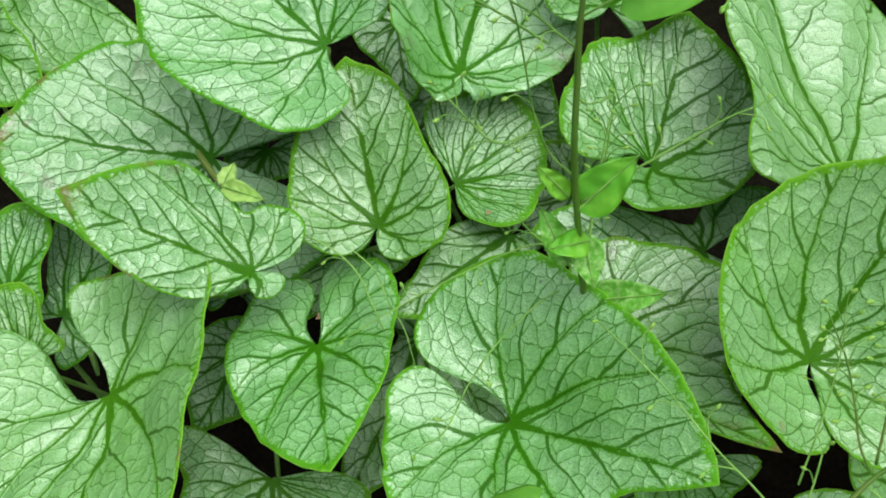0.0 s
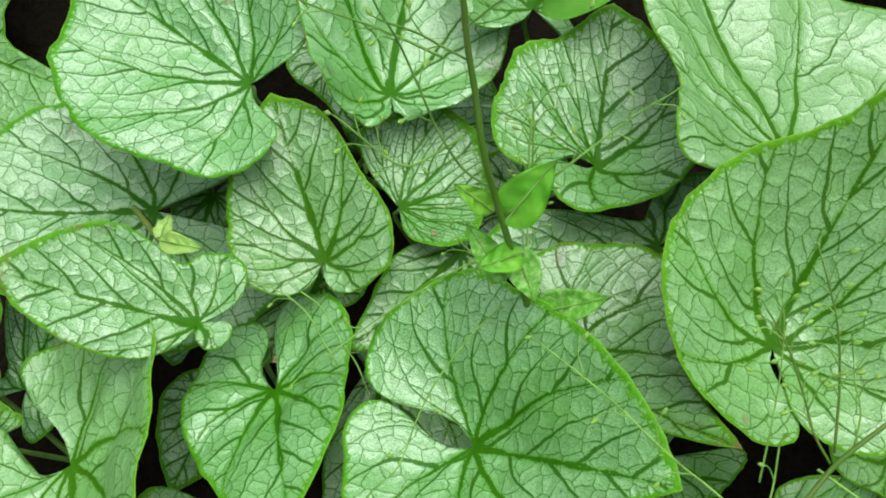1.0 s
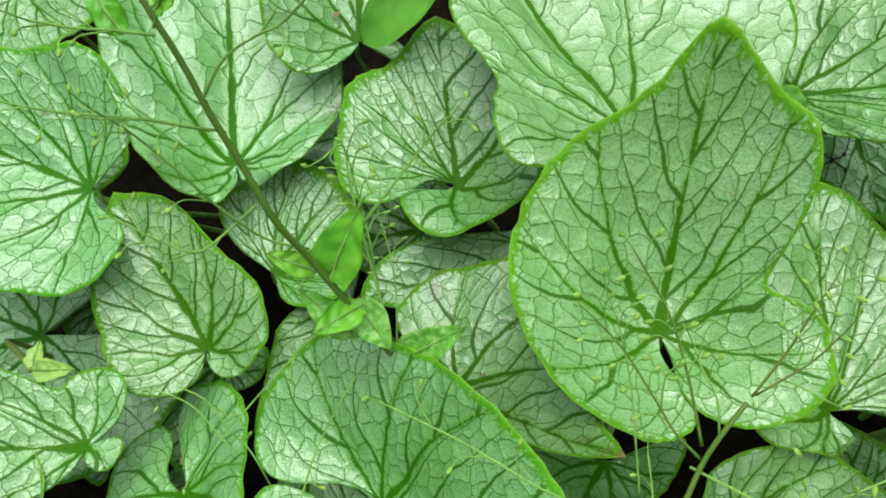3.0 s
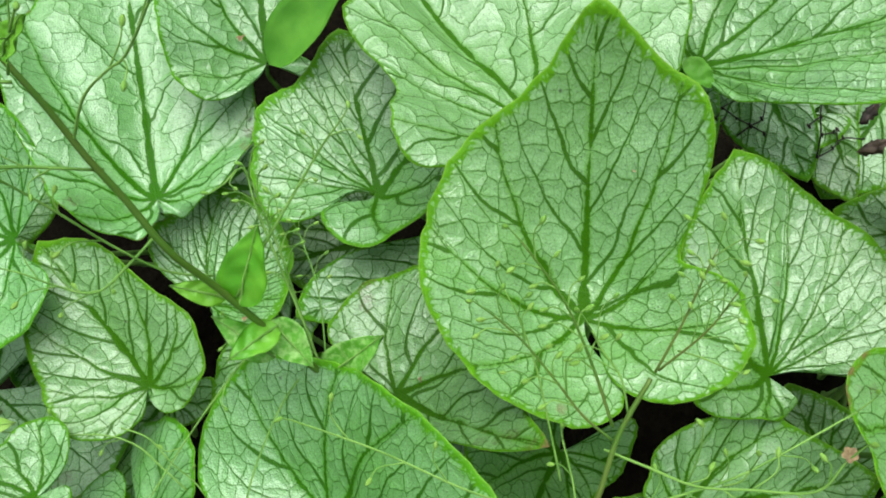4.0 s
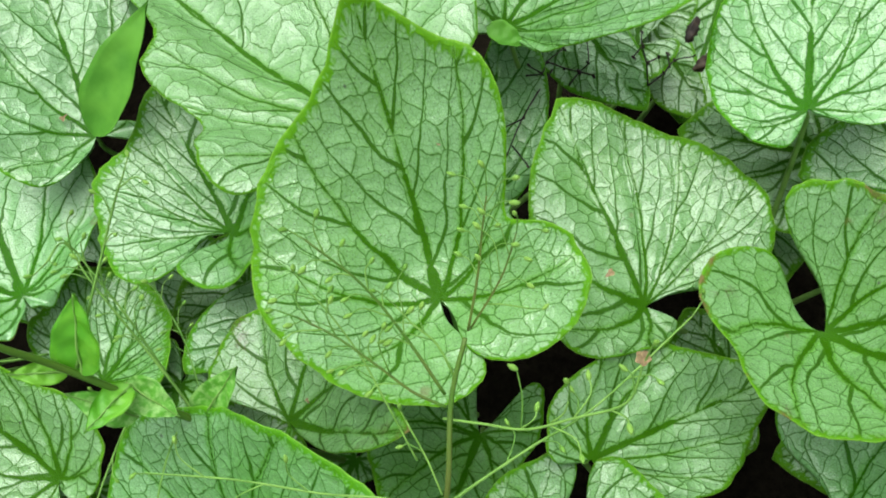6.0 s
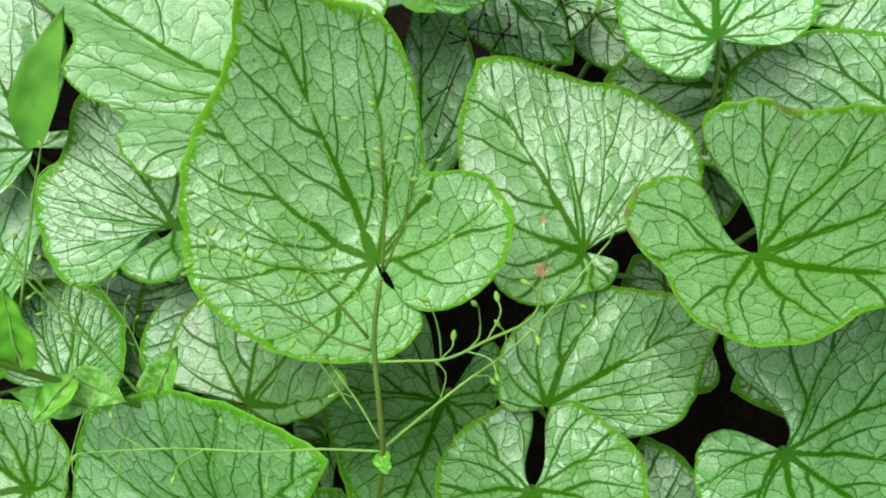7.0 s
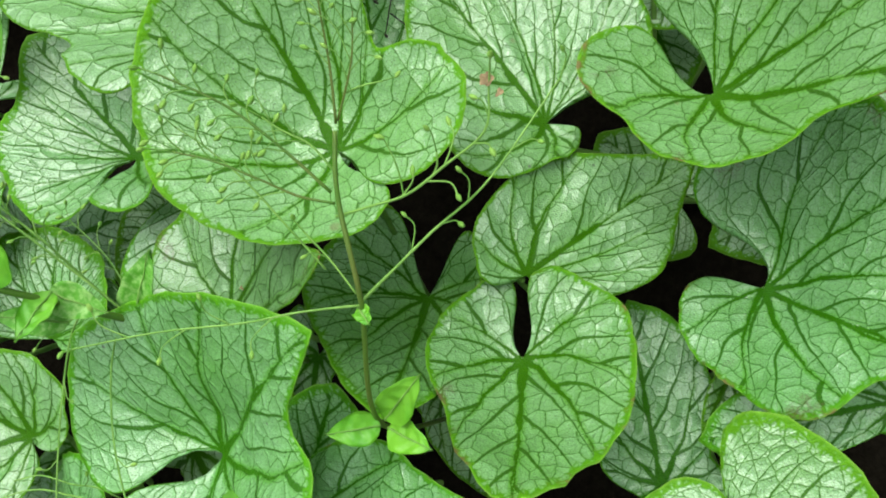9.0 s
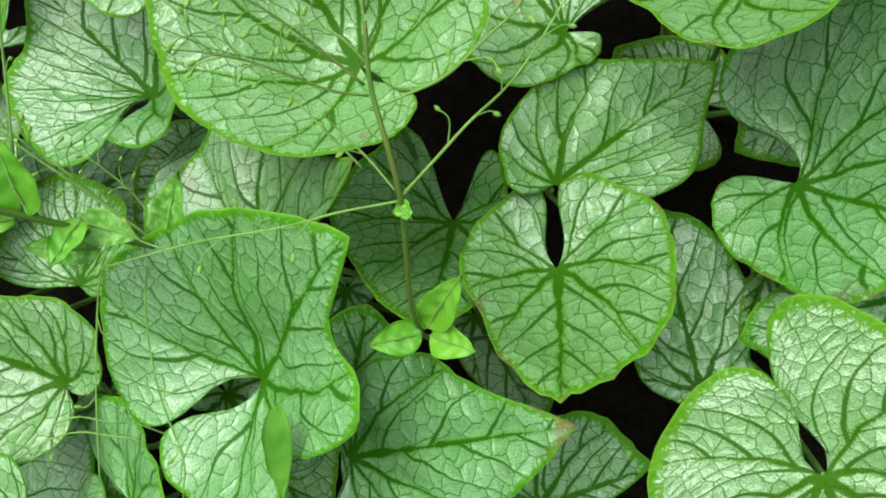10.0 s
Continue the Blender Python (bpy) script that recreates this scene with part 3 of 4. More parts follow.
brunnera_leaf((0.230, -0.009, 0.070), (11, -4, -8), 0.044, (171, 172), (0.94, 0.88, 0.86, 0.85, 0.82, 0.68), (0.86, 0.72, 0.64, 0.60, 0.57, 0.47), (0.08, 0.00, 0.00, 0.00, 0.00, 0.05))
brunnera_leaf((0.295, 0.176, 0.135), (-11, 4, 170), 0.070, (149, 174), (0.80, 0.43, 0.42, 0.49, 0.56, 0.53), (0.81, 0.61, 0.37, 0.37, 0.44, 0.45), (0.08, 0.00, 0.00, 0.00, 0.00, 0.05))
brunnera_leaf((0.334, 0.161, 0.085), (-12, 3, 165), 0.066, (166, 178), (0.61, 0.37, 0.40, 0.49, 0.56, 0.53), (0.88, 0.52, 0.43, 0.49, 0.57, 0.56), (0.08, 0.00, 0.00, 0.00, 0.00, 0.05))
brunnera_leaf((0.341, 0.053, 0.105), (2, -12, 53), 0.057, (167, 157), (0.89, 0.71, 0.54, 0.54, 0.56, 0.51), (0.47, 0.29, 0.34, 0.44, 0.50, 0.48), (0.08, 0.00, 0.00, 0.00, 0.00, 0.05))
brunnera_leaf((0.376, 0.157, 0.060), (-9, -7, 113), 0.062, (156, 169), (0.96, 0.47, 0.40, 0.47, 0.55, 0.54), (0.94, 0.73, 0.70, 0.73, 0.74, 0.65), (0.08, 0.00, 0.00, 0.00, 0.00, 0.05))
brunnera_leaf((0.342, -0.028, 0.135), (5, -11, 34), 0.074, (168, 168), (0.79, 0.63, 0.60, 0.61, 0.61, 0.53), (0.99, 0.75, 0.52, 0.51, 0.59, 0.59), (0.08, 0.00, 0.00, 0.00, 0.00, 0.05))
brunnera_leaf((0.418, 0.010, 0.115), (-1, -12, 64), 0.059, (169, 169), (0.82, 0.74, 0.73, 0.74, 0.74, 0.63), (0.78, 0.62, 0.60, 0.61, 0.61, 0.53), (0.08, 0.00, 0.00, 0.00, 0.00, 0.05))
brunnera_leaf((-0.111, 0.111, 0.085), (-12, -0, 150), 0.053, (168, 172), (0.81, 0.66, 0.63, 0.64, 0.64, 0.55), (0.81, 0.64, 0.53, 0.44, 0.38, 0.31), (0.08, 0.00, 0.00, 0.00, 0.00, 0.05))
brunnera_leaf((-0.084, 0.408, 0.160), (4, 11, -100), 0.075, (171, 169), (0.83, 0.75, 0.75, 0.76, 0.75, 0.64), (0.97, 0.79, 0.70, 0.71, 0.73, 0.64), (0.08, 0.00, 0.00, 0.00, 0.00, 0.05))
brunnera_leaf((-0.115, 0.298, 0.130), (6, 11, -91), 0.058, (172, 154), (0.93, 0.85, 0.83, 0.82, 0.79, 0.66), (1.02, 0.72, 0.69, 0.73, 0.76, 0.68), (0.08, 0.00, 0.00, 0.00, 0.00, 0.05))
brunnera_leaf((0.324, 0.038, 0.115), (5, -11, 34), 0.065, (171, 173), (0.86, 0.72, 0.64, 0.60, 0.57, 0.47), (0.86, 0.72, 0.64, 0.60, 0.57, 0.47), (0.08, 0.00, 0.00, 0.00, 0.00, 0.05))
brunnera_leaf((0.259, -0.069, 0.090), (-0, -12, 62), 0.054, (172, 172), (0.86, 0.72, 0.64, 0.60, 0.57, 0.47), (0.86, 0.72, 0.64, 0.60, 0.57, 0.47), (0.08, 0.00, 0.00, 0.00, 0.00, 0.05))
brunnera_leaf((0.075, 0.203, 0.090), (-3, -12, 76), 0.050, (171, 173), (0.87, 0.73, 0.65, 0.61, 0.58, 0.48), (0.87, 0.73, 0.65, 0.61, 0.58, 0.48), (0.08, 0.00, 0.00, 0.00, 0.00, 0.05))
brunnera_leaf((0.294, -0.104, 0.135), (7, -10, 27), 0.053, (172, 172), (0.86, 0.72, 0.63, 0.59, 0.57, 0.47), (0.86, 0.72, 0.63, 0.59, 0.57, 0.47), (0.08, 0.00, 0.00, 0.00, 0.00, 0.05))
brunnera_leaf((0.313, 0.062, 0.075), (-12, -1, 146), 0.062, (172, 172), (0.86, 0.72, 0.64, 0.60, 0.57, 0.47), (0.86, 0.72, 0.64, 0.60, 0.57, 0.47), (0.08, 0.00, 0.00, 0.00, 0.00, 0.05))
brunnera_leaf((-0.046, 0.475, 0.120), (-10, 6, -178), 0.077, (171, 173), (0.85, 0.70, 0.62, 0.58, 0.55, 0.45), (0.85, 0.70, 0.62, 0.58, 0.55, 0.45), (0.08, 0.00, 0.00, 0.00, 0.00, 0.05))
brunnera_leaf((0.064, 0.432, 0.115), (-12, -2, 140), 0.063, (170, 174), (0.86, 0.71, 0.63, 0.59, 0.56, 0.46), (0.86, 0.71, 0.63, 0.59, 0.56, 0.46), (0.08, 0.00, 0.00, 0.00, 0.00, 0.05))
brunnera_leaf((0.380, 0.149, 0.065), (-10, -7, 118), 0.078, (172, 172), (0.86, 0.71, 0.63, 0.59, 0.56, 0.46), (0.86, 0.71, 0.63, 0.59, 0.56, 0.46), (0.08, 0.00, 0.00, 0.00, 0.00, 0.05))
brunnera_leaf((0.013, 0.289, 0.070), (-2, 12, -128), 0.077, (173, 171), (0.85, 0.71, 0.63, 0.59, 0.56, 0.46), (0.85, 0.71, 0.63, 0.59, 0.56, 0.46), (0.08, 0.00, 0.00, 0.00, 0.00, 0.05))
brunnera_leaf((-0.006, 0.499, 0.120), (-8, 9, -163), 0.090, (172, 172), (0.85, 0.70, 0.62, 0.58, 0.55, 0.45), (0.85, 0.70, 0.62, 0.58, 0.55, 0.45), (0.08, 0.00, 0.00, 0.00, 0.00, 0.05))

# ---- the bed goes on around: more clumps of the same plant ----
# unseen clumps, added to keep low side light off the inner leaves
grow = random.Random(11)
for ring, count in ((1.24, 15), (1.52, 18)):
    for i in range(count):
        th = 2 * math.pi * (i + grow.uniform(-0.2, 0.2)) / count
        p, q = 0.386 * ring * math.cos(th), 0.309 * ring * math.sin(th)
        cx, cy = 0.054 - 0.766 * p - 0.643 * q, 0.154 + 0.643 * p - 0.766 * q
        e = new("silver_leaved_plant")
        e.location = (cx, cy, 0)
        tagged(e, "leafy clump of heart-shaped silver-green leaves with dark green veins", "plant", "clumps of the leaf bed")
        plants.append(e)
        for j in range(5):
            a = math.degrees(th) + 230 + 72 * j + grow.uniform(-20, 20)
            out = radians(a + 90)
            reach = grow.uniform(0.012, 0.03)
            base = (cx + reach * math.cos(out), cy + reach * math.sin(out), grow.uniform(0.11, 0.17))
            length = grow.uniform(0.06, 0.075)
            wide = [w * grow.uniform(0.94, 1.06) for w in (0.86, 0.72, 0.64, 0.58, 0.52, 0.40)]
            brunnera_leaf(base, (grow.uniform(-24, -8), grow.uniform(-8, 8), a), length, (172, 172), wide, wide[::1], (0.08, 0.0, 0.05, 0.0, 0.0, 0.12))

# ---- flower stems, seed branches and loose bits ----
SILVERED = plain_green("young_silvered_leaf", (0.07, 0.29, 0.012), (0.24, 0.47, 0.12), 0.5, 420)
TAN = plain_green("dry_petal", (0.15, 0.11, 0.05), (0.32, 0.24, 0.12), 0.8, 500)
YELLOW = plain_green("young_yellow_shoot", (0.13, 0.31, 0.03), (0.24, 0.40, 0.09), 0.45, 120)


def near_plant(x, y):
    return min(plants, key=lambda p: (p.location.x - x) ** 2 + (p.location.y - y) ** 2)


def flower_stem(points, r0, r1, label):
    thing = new("flower_stem")
    thing.location = points[0]
    tagged(thing, label, "plant stem", "flower stems")
    o = Vector(points[0])
    radii = [r0 + (r1 - r0) * i / (len(points) - 1) for i in range(len(points))]
    tv, tf = tube([Vector(p) - o for p in points], radii, 9, 7)
    mesh_object("stem", tv, tf, [STEM], thing)
    return thing


def bud_mesh():
    """A seed capsule: a short stalk end, a swollen cup and four blunt sepals."""
    prof = ((0.0, -1.0), (0.35, -0.85), (0.62, -0.4), (0.72, 0.1), (0.60, 0.55), (0.38, 0.8), (0.3, 1.0), (0.12, 0.85))
    verts, faces, sides = [], [], 8
    for r, z in prof:
        for q in range(sides):
            a = 2 * math.pi * q / sides
            k = r * (1 + (0.12 if q % 2 else -0.05) * (z > 0.3))
            verts.append((k * math.cos(a), k * math.sin(a), z + (0.18 if q % 2 and z > 0.9 else 0)))
    for j in range(len(prof) - 1):
        for q in range(sides):
            a, b = j * sides + q, j * sides + (q + 1) % sides
            faces.append((a, b, b + sides, a + sides))
    me = bpy.data.meshes.new("seed_bud")
    me.from_pydata(verts, [], faces)
    me.materials.append(BUD)
    me.polygons.foreach_set("use_smooth", [True] * len(faces))
    return me


BUD_MESH = bud_mesh()


def side_branch(stem_thing, points, r0, r1, buds, bark=None):
    """A thin seed branch with buds on short curved stalks along its outer part."""
    o = stem_thing.location
    pts = [Vector(p) for p in points]
    radii = [r0 + (r1 - r0) * i / (len(pts) - 1) for i in range(len(pts))]
    tv, tf = tube([p - o for p in pts], radii, 6, 6)
    twig = mesh_object("branch", tv, tf, [bark or STALK], stem_thing)
    line = [sum((tv[i * 6 + q] for q in range(6)), Vector()) / 6 for i in range(len(tv) // 6)]
    for b in range(buds):
        f = 0.25 + 0.75 * (b + 1) / buds if buds > 1 else 1.0
        i = min(int(f * (len(line) - 1)), len(line) - 1)
        d = (line[i] - line[max(i - 1, 0)]).normalized()
        side = d.cross(Vector((0, 0, 1))).normalized() * (1 if b % 2 else -1)
        reach = 0.006 + 0.007 * random.random()
        if b == buds - 1:
            side = side * 0.2
        tip = line[i] + (side * 0.8 + d * 0.6 + Vector((0, 0, random.uniform(-0.1, 0.7)))) * reach
        bend = line[i].lerp(tip, 0.5) + d * reach * 0.25
        sv, sf = tube([line[i], bend, tip], [r1 * 0.9, r1 * 0.7, r1 * 0.8], 5, 4)
        mesh_object("bud_stalk", sv, sf, [STALK], twig)
        cap = new("seed_bud", BUD_MESH)
        cap.parent = twig
        size = random.uniform(0.0009, 0.0012)
        cap.matrix_basis = Matrix.Translation(tip) @ (tip - bend).to_track_quat("Z", "Y").to_matrix().to_4x4() @ Matrix.Diagonal((size, size, size * 1.25, 1))
    return twig


def stem_leaf(stem_thing, base, tip, width, mat, bow, name="stem_leaf", label="small bright green pointed leaf"):
    """A small pointed leaf on a stem, cupped along its midrib, with a thin rim."""
    o = stem_thing.location
    b, t = Vector(base), Vector(tip)
    v = (t - b)
    length = v.length
    v.normalize()
    up = (Vector((0.0, -0.25, 1.0)) - v * v.dot(Vector((0.0, -0.25, 1.0)))).normalized()
    u = v.cross(up)
    verts, faces = [], []
    nu, nv = 9, 18
    for k in (0, 1):
        for j in range(nv + 1):
            s = j / nv
            w = 0.5 * width * (math.sin(math.pi * s**0.72) ** 0.8) * (1 - 0.12 * s) + 0.0004
            for i in range(nu):
                q = 2 * i / (nu - 1) - 1
                z = 0.30 * w * q * q + bow * length * s * (1 - s) * 0.5 + 0.0006 * math.sin(s * 26 + abs(q) * 5) * (1 - abs(q)) - 0.0003 * k
                z += 0.0007 * math.sin(s * 17 + q * 3) * abs(q)
                verts.append(b - o + v * (s * length - 0.05 * length * q * q * s) + u * (q * w) + up * z)
    half = (nv + 1) * nu
    for j in range(nv):
        for i in range(nu - 1):
            a = j * nu + i
            faces += [(a, a + 1, a + nu + 1, a + nu), (half + a, half + a + nu, half + a + nu + 1, half + a + 1)]
        for i in (0, nu - 1):
            a = j * nu + i
            faces.append((a, a + nu, half + a + nu, half + a))
    blade = mesh_object(name, verts, faces, [mat], stem_thing, label)
    if mat is UNDER_LEAF:
        return blade
    rib = [verts[j * nu + nu // 2] + up * 0.0005 for j in range(0, nv + 1, 3)]
    tv, tf = tube(rib, [0.0005 - 0.00005 * i for i in range(len(rib))], 5, 3)
    mesh_object("midrib", tv, tf, [STALK], blade)
    return blade


def young_shoot(a, b, c):
    """A brownish stub with a curled yellow-green leaf just opening."""
    thing = new("young_shoot")
    thing.location = a
    tagged(thing, "curled yellow-green young leaf on a brownish stub", "plant shoot")
    o, A, B, C = Vector(a), Vector(a), Vector(b), Vector(c)
    tv, tf = tube([A - o + Vector((0, 0, -0.15)), A - o + Vector((0.0, 0, -0.06)), A - o, (A + B) / 2 - o, B - o], [0.0014, 0.0014, 0.0012, 0.0016, 0.0012], 7, 5)
    mesh_object("stub", tv, tf, [STEM], thing)
    stem_leaf(thing, tuple(B), tuple(C), 0.010, YELLOW, 0.5)
    stem_leaf(thing, tuple(B), tuple(B + Vector((0.004, 0.014, -0.004))), 0.008, YELLOW, 0.4)


def withered_flower(stem_thing, at, size):
    """A dried flower still hanging on a branch end: five curled tan petals."""
    verts, faces = [], []
    for p in range(5):
        a = p * 1.257 + 0.3
        out, side = Vector((math.cos(a), math.sin(a), 0)), Vector((-math.sin(a), math.cos(a), 0))
        k = len(verts)
        for j in range(5):
            s = j / 4
            for i in (-1, 0, 1):
                verts.append(out * size * s + side * (i * size * 0.5 * math.sin(math.pi * (0.12 + 0.8 * s))) + Vector((0, 0, size * (0.7 * s * s - 0.5 * s**3 + 0.12 * abs(i) + 0.1 * math.sin(p * 3 + j)))))
        for j in range(4):
            for i in range(2):
                q = k + j * 3 + i
                faces.append((q, q + 1, q + 4, q + 3))
    ob = mesh_object("withered_flower", verts, faces, [TAN], stem_thing, "dried pinkish tan flower on the branch end")
    ob.location = Vector(at) - stem_thing.location
    return ob


def fallen_petal(at, size):
    """A dry curled petal lying on a leaf."""
    verts, faces = [], []
    n = 10
    for ring in range(3):
        for i in range(n):
            a = 2 * math.pi * i / n
            r = size * (0.15, 0.6, 1.0)[ring] * (1 + 0.35 * math.sin(a * 3 + at[0] * 900))
            verts.append((r * math.cos(a), 0.7 * r * math.sin(a), size * (0.1, 0.25, 0.55)[ring] * (0.6 + 0.4 * math.sin(a * 2 + at[1] * 700))))
    for ring in range(2):
        for i in range(n):
            a, b = ring * n + i, ring * n + (i + 1) % n
            faces.append((a, b, b + n, a + n))
    faces.append(tuple(range(n))[::-1])
    ob = mesh_object("fallen_petal", verts, faces, [TAN])
    ob.location = at
    tagged(ob, "dry tan fallen petal lying on a leaf", "petal", "fallen petals")
    return ob



BLACK = plain_green("dead_black_twig", (0.008, 0.006, 0.005), (0.03, 0.022, 0.016), 0.8, 300)
DEAD = plain_green("dead_brown_leaf", (0.012, 0.009, 0.005), (0.07, 0.05, 0.03), 0.6, 220)


def dead_twig(lines, label):
    """Fine dry black twigs, forked, with tiny seed husks along them."""
    thing = new("dead_twig")
    o = Vector(lines[0][0])
    thing.location = o
    tagged(thing, label, "twig", "dead twigs")
    for points in lines:
        pts = [Vector(p) - o for p in points]
        tv, tf = tube(pts, [0.00046 - 0.00012 * i / (len(pts) - 1) for i in range(len(pts))], 5, 4)
        stick = mesh_object("branch", tv, tf, [BLACK], thing)
        for i in range(4, len(tv) // 5, 4):
            husk = new("seed_husk", HUSK_MESH)
            husk.parent = stick
            size = random.uniform(0.0008, 0.0011)
            husk.matrix_basis = Matrix.Translation(tv[i * 5]) @ Matrix.Rotation(random.uniform(0, 3), 4, "X") @ Matrix.Diagonal((size, size, size * 1.4, 1))
    return thing


HUSK_MESH = BUD_MESH.copy()
HUSK_MESH.name = "seed_husk"
HUSK_MESH.materials.clear()
HUSK_MESH.materials.append(BLACK)


def dead_leaf(at, size):
    """A shrivelled dark leaf, rolled on itself and crumpled."""
    verts, faces, n, m = [], [], 16, 13
    for j in range(m):
        v = j / (m - 1) * 2 - 1
        for i in range(n):
            a = i / (n - 1) * 5.2
            rad = size * 0.45 * (1 - 0.75 * v * v) * (1 - 0.10 * a) * (1 + 0.8 * noise.noise(Vector((a * 1.6, v * 2.6, at[0] * 50))) + 0.5 * noise.noise(Vector((a * 4.0, v * 6.0, at[1] * 50))))
            verts.append((rad * math.cos(a), v * size + 0.2 * size * noise.noise(Vector((a, v * 3, 7))), rad * math.sin(a) * 0.8))
    for j in range(m - 1):
        for i in range(n - 1):
            k = j * n + i
            faces.append((k, k + 1, k + n + 1, k + n))
    ob = mesh_object("dead_leaf", verts, faces, [DEAD])
    ob.location = at
    ob.rotation_euler = (0.2, 0.3, at[1] * 40)
    tagged(ob, "shrivelled dark brown dead leaf lying among the plants", "dead leaf", "dead leaves")
    return ob

stem_a = flower_stem(((0.060, 0.088, 0.000), (0.060, 0.090, 0.100), (0.058, 0.097, 0.195), (0.056, 0.102, 0.232), (0.052, 0.112, 0.247), (0.051, 0.115, 0.259), (0.047, 0.126, 0.282), (0.044, 0.133, 0.304), (0.043, 0.145, 0.322), (0.042, 0.154, 0.337), (0.042, 0.163, 0.352), (0.041, 0.172, 0.367), (0.040, 0.182, 0.382)), 0.0017, 0.0008, "tall olive-green flower stem with fresh leaves and thin seed branches")
side_branch(stem_a, ((0.035, 0.164, 0.315), (0.016, 0.173, 0.322), (-0.004, 0.180, 0.329), (-0.020, 0.188, 0.335)), 0.00052, 0.00032, 6)
side_branch(stem_a, ((0.040, 0.166, 0.362), (0.032, 0.167, 0.368), (0.024, 0.168, 0.373), (0.016, 0.169, 0.380)), 0.00052, 0.00032, 6)
side_branch(stem_a, ((0.041, 0.157, 0.340), (0.054, 0.155, 0.357), (0.066, 0.149, 0.369), (0.073, 0.144, 0.376), (0.081, 0.139, 0.387), (0.089, 0.133, 0.400)), 0.00045, 0.00032, 4)
side_branch(stem_a, ((0.038, 0.144, 0.297), (0.029, 0.138, 0.300), (0.018, 0.133, 0.303), (0.009, 0.139, 0.307), (0.001, 0.147, 0.310)), 0.00052, 0.00032, 7)
side_branch(stem_a, ((0.056, 0.106, 0.225), (0.058, 0.116, 0.231), (0.061, 0.138, 0.244), (0.064, 0.158, 0.257), (0.067, 0.171, 0.265), (0.059, 0.166, 0.270)), 0.00055, 0.00036, 6)
side_branch(stem_a, ((0.041, 0.166, 0.365), (0.048, 0.164, 0.376), (0.058, 0.158, 0.390)), 0.00045, 0.00032, 4)
side_branch(stem_a, ((0.050, 0.123, 0.275), (0.066, 0.131, 0.282), (0.083, 0.139, 0.289), (0.099, 0.146, 0.296), (0.107, 0.148, 0.300)), 0.00060, 0.00032, 5)
side_branch(stem_a, ((0.047, 0.131, 0.280), (0.037, 0.134, 0.293), (0.030, 0.141, 0.310), (0.026, 0.147, 0.328), (0.022, 0.152, 0.346), (0.018, 0.154, 0.360)), 0.00045, 0.00032, 4)
side_branch(stem_a, ((0.043, 0.152, 0.330), (0.035, 0.152, 0.340), (0.028, 0.152, 0.349), (0.019, 0.150, 0.360)), 0.00045, 0.00032, 4)
side_branch(stem_a, ((0.054, 0.108, 0.225), (0.038, 0.098, 0.227), (0.021, 0.081, 0.229), (0.010, 0.065, 0.231), (0.001, 0.047, 0.234), (-0.008, 0.040, 0.235)), 0.00045, 0.00032, 3)
side_branch(stem_a, ((0.053, 0.112, 0.235), (0.039, 0.126, 0.228), (0.033, 0.134, 0.225)), 0.00045, 0.00032, 2)
side_branch(stem_a, ((0.057, 0.109, 0.215), (0.062, 0.127, 0.212), (0.065, 0.143, 0.209), (0.066, 0.163, 0.206), (0.066, 0.170, 0.205)), 0.00038, 0.00024, 9)
side_branch(stem_a, ((0.049, 0.123, 0.225), (0.037, 0.125, 0.222), (0.018, 0.119, 0.217), (-0.010, 0.107, 0.209), (-0.041, 0.091, 0.200)), 0.00045, 0.00032, 3)
side_branch(stem_a, ((0.056, 0.111, 0.225), (0.060, 0.130, 0.236), (0.063, 0.142, 0.244), (0.065, 0.155, 0.252), (0.067, 0.168, 0.260)), 0.00055, 0.00038, 9)
side_branch(stem_a, ((-0.027, 0.100, 0.175), (-0.033, 0.113, 0.177), (-0.040, 0.127, 0.178), (-0.052, 0.138, 0.180), (-0.073, 0.148, 0.183), (-0.093, 0.160, 0.185)), 0.00045, 0.00032, 3)
side_branch(stem_a, ((-0.041, 0.135, 0.185), (-0.031, 0.125, 0.186), (-0.024, 0.109, 0.187), (-0.017, 0.097, 0.189), (-0.012, 0.080, 0.190)), 0.00038, 0.00032, 2)
stem_leaf(stem_a, (0.049, 0.121, 0.272), (0.069, 0.135, 0.290), 0.017, FRESH, 0.25)
stem_leaf(stem_a, (0.046, 0.126, 0.272), (0.033, 0.134, 0.283), 0.008, FRESH, 0.25)
stem_leaf(stem_a, (0.055, 0.114, 0.258), (0.037, 0.107, 0.268), 0.011, FRESH, 0.25)
stem_leaf(stem_a, (0.053, 0.118, 0.255), (0.058, 0.099, 0.245), 0.013, SILVERED, 0.25)
stem_leaf(stem_a, (0.057, 0.099, 0.228), (0.086, 0.096, 0.250), 0.015, SILVERED, 0.25)
stem_leaf(stem_a, (0.048, 0.107, 0.250), (0.036, 0.127, 0.262), 0.011, SILVERED, 0.25)
stem_leaf(stem_a, (0.032, 0.170, 0.362), (0.028, 0.184, 0.370), 0.008, FRESH, 0.25)
stem_leaf(stem_a, (0.045, 0.162, 0.375), (0.058, 0.161, 0.385), 0.007, FRESH, 0.25)
stem_b = flower_stem(((0.085, 0.012, -0.005), (0.083, 0.008, 0.100), (0.078, 0.003, 0.208), (0.115, 0.009, 0.271), (0.137, 0.026, 0.287), (0.152, 0.035, 0.293)), 0.0011, 0.0007, "thin dark flower stem with three fresh leaves and seed branches")
side_branch(stem_b, ((0.142, 0.029, 0.288), (0.145, 0.039, 0.293), (0.144, 0.047, 0.297), (0.144, 0.053, 0.300)), 0.00038, 0.00024, 5)
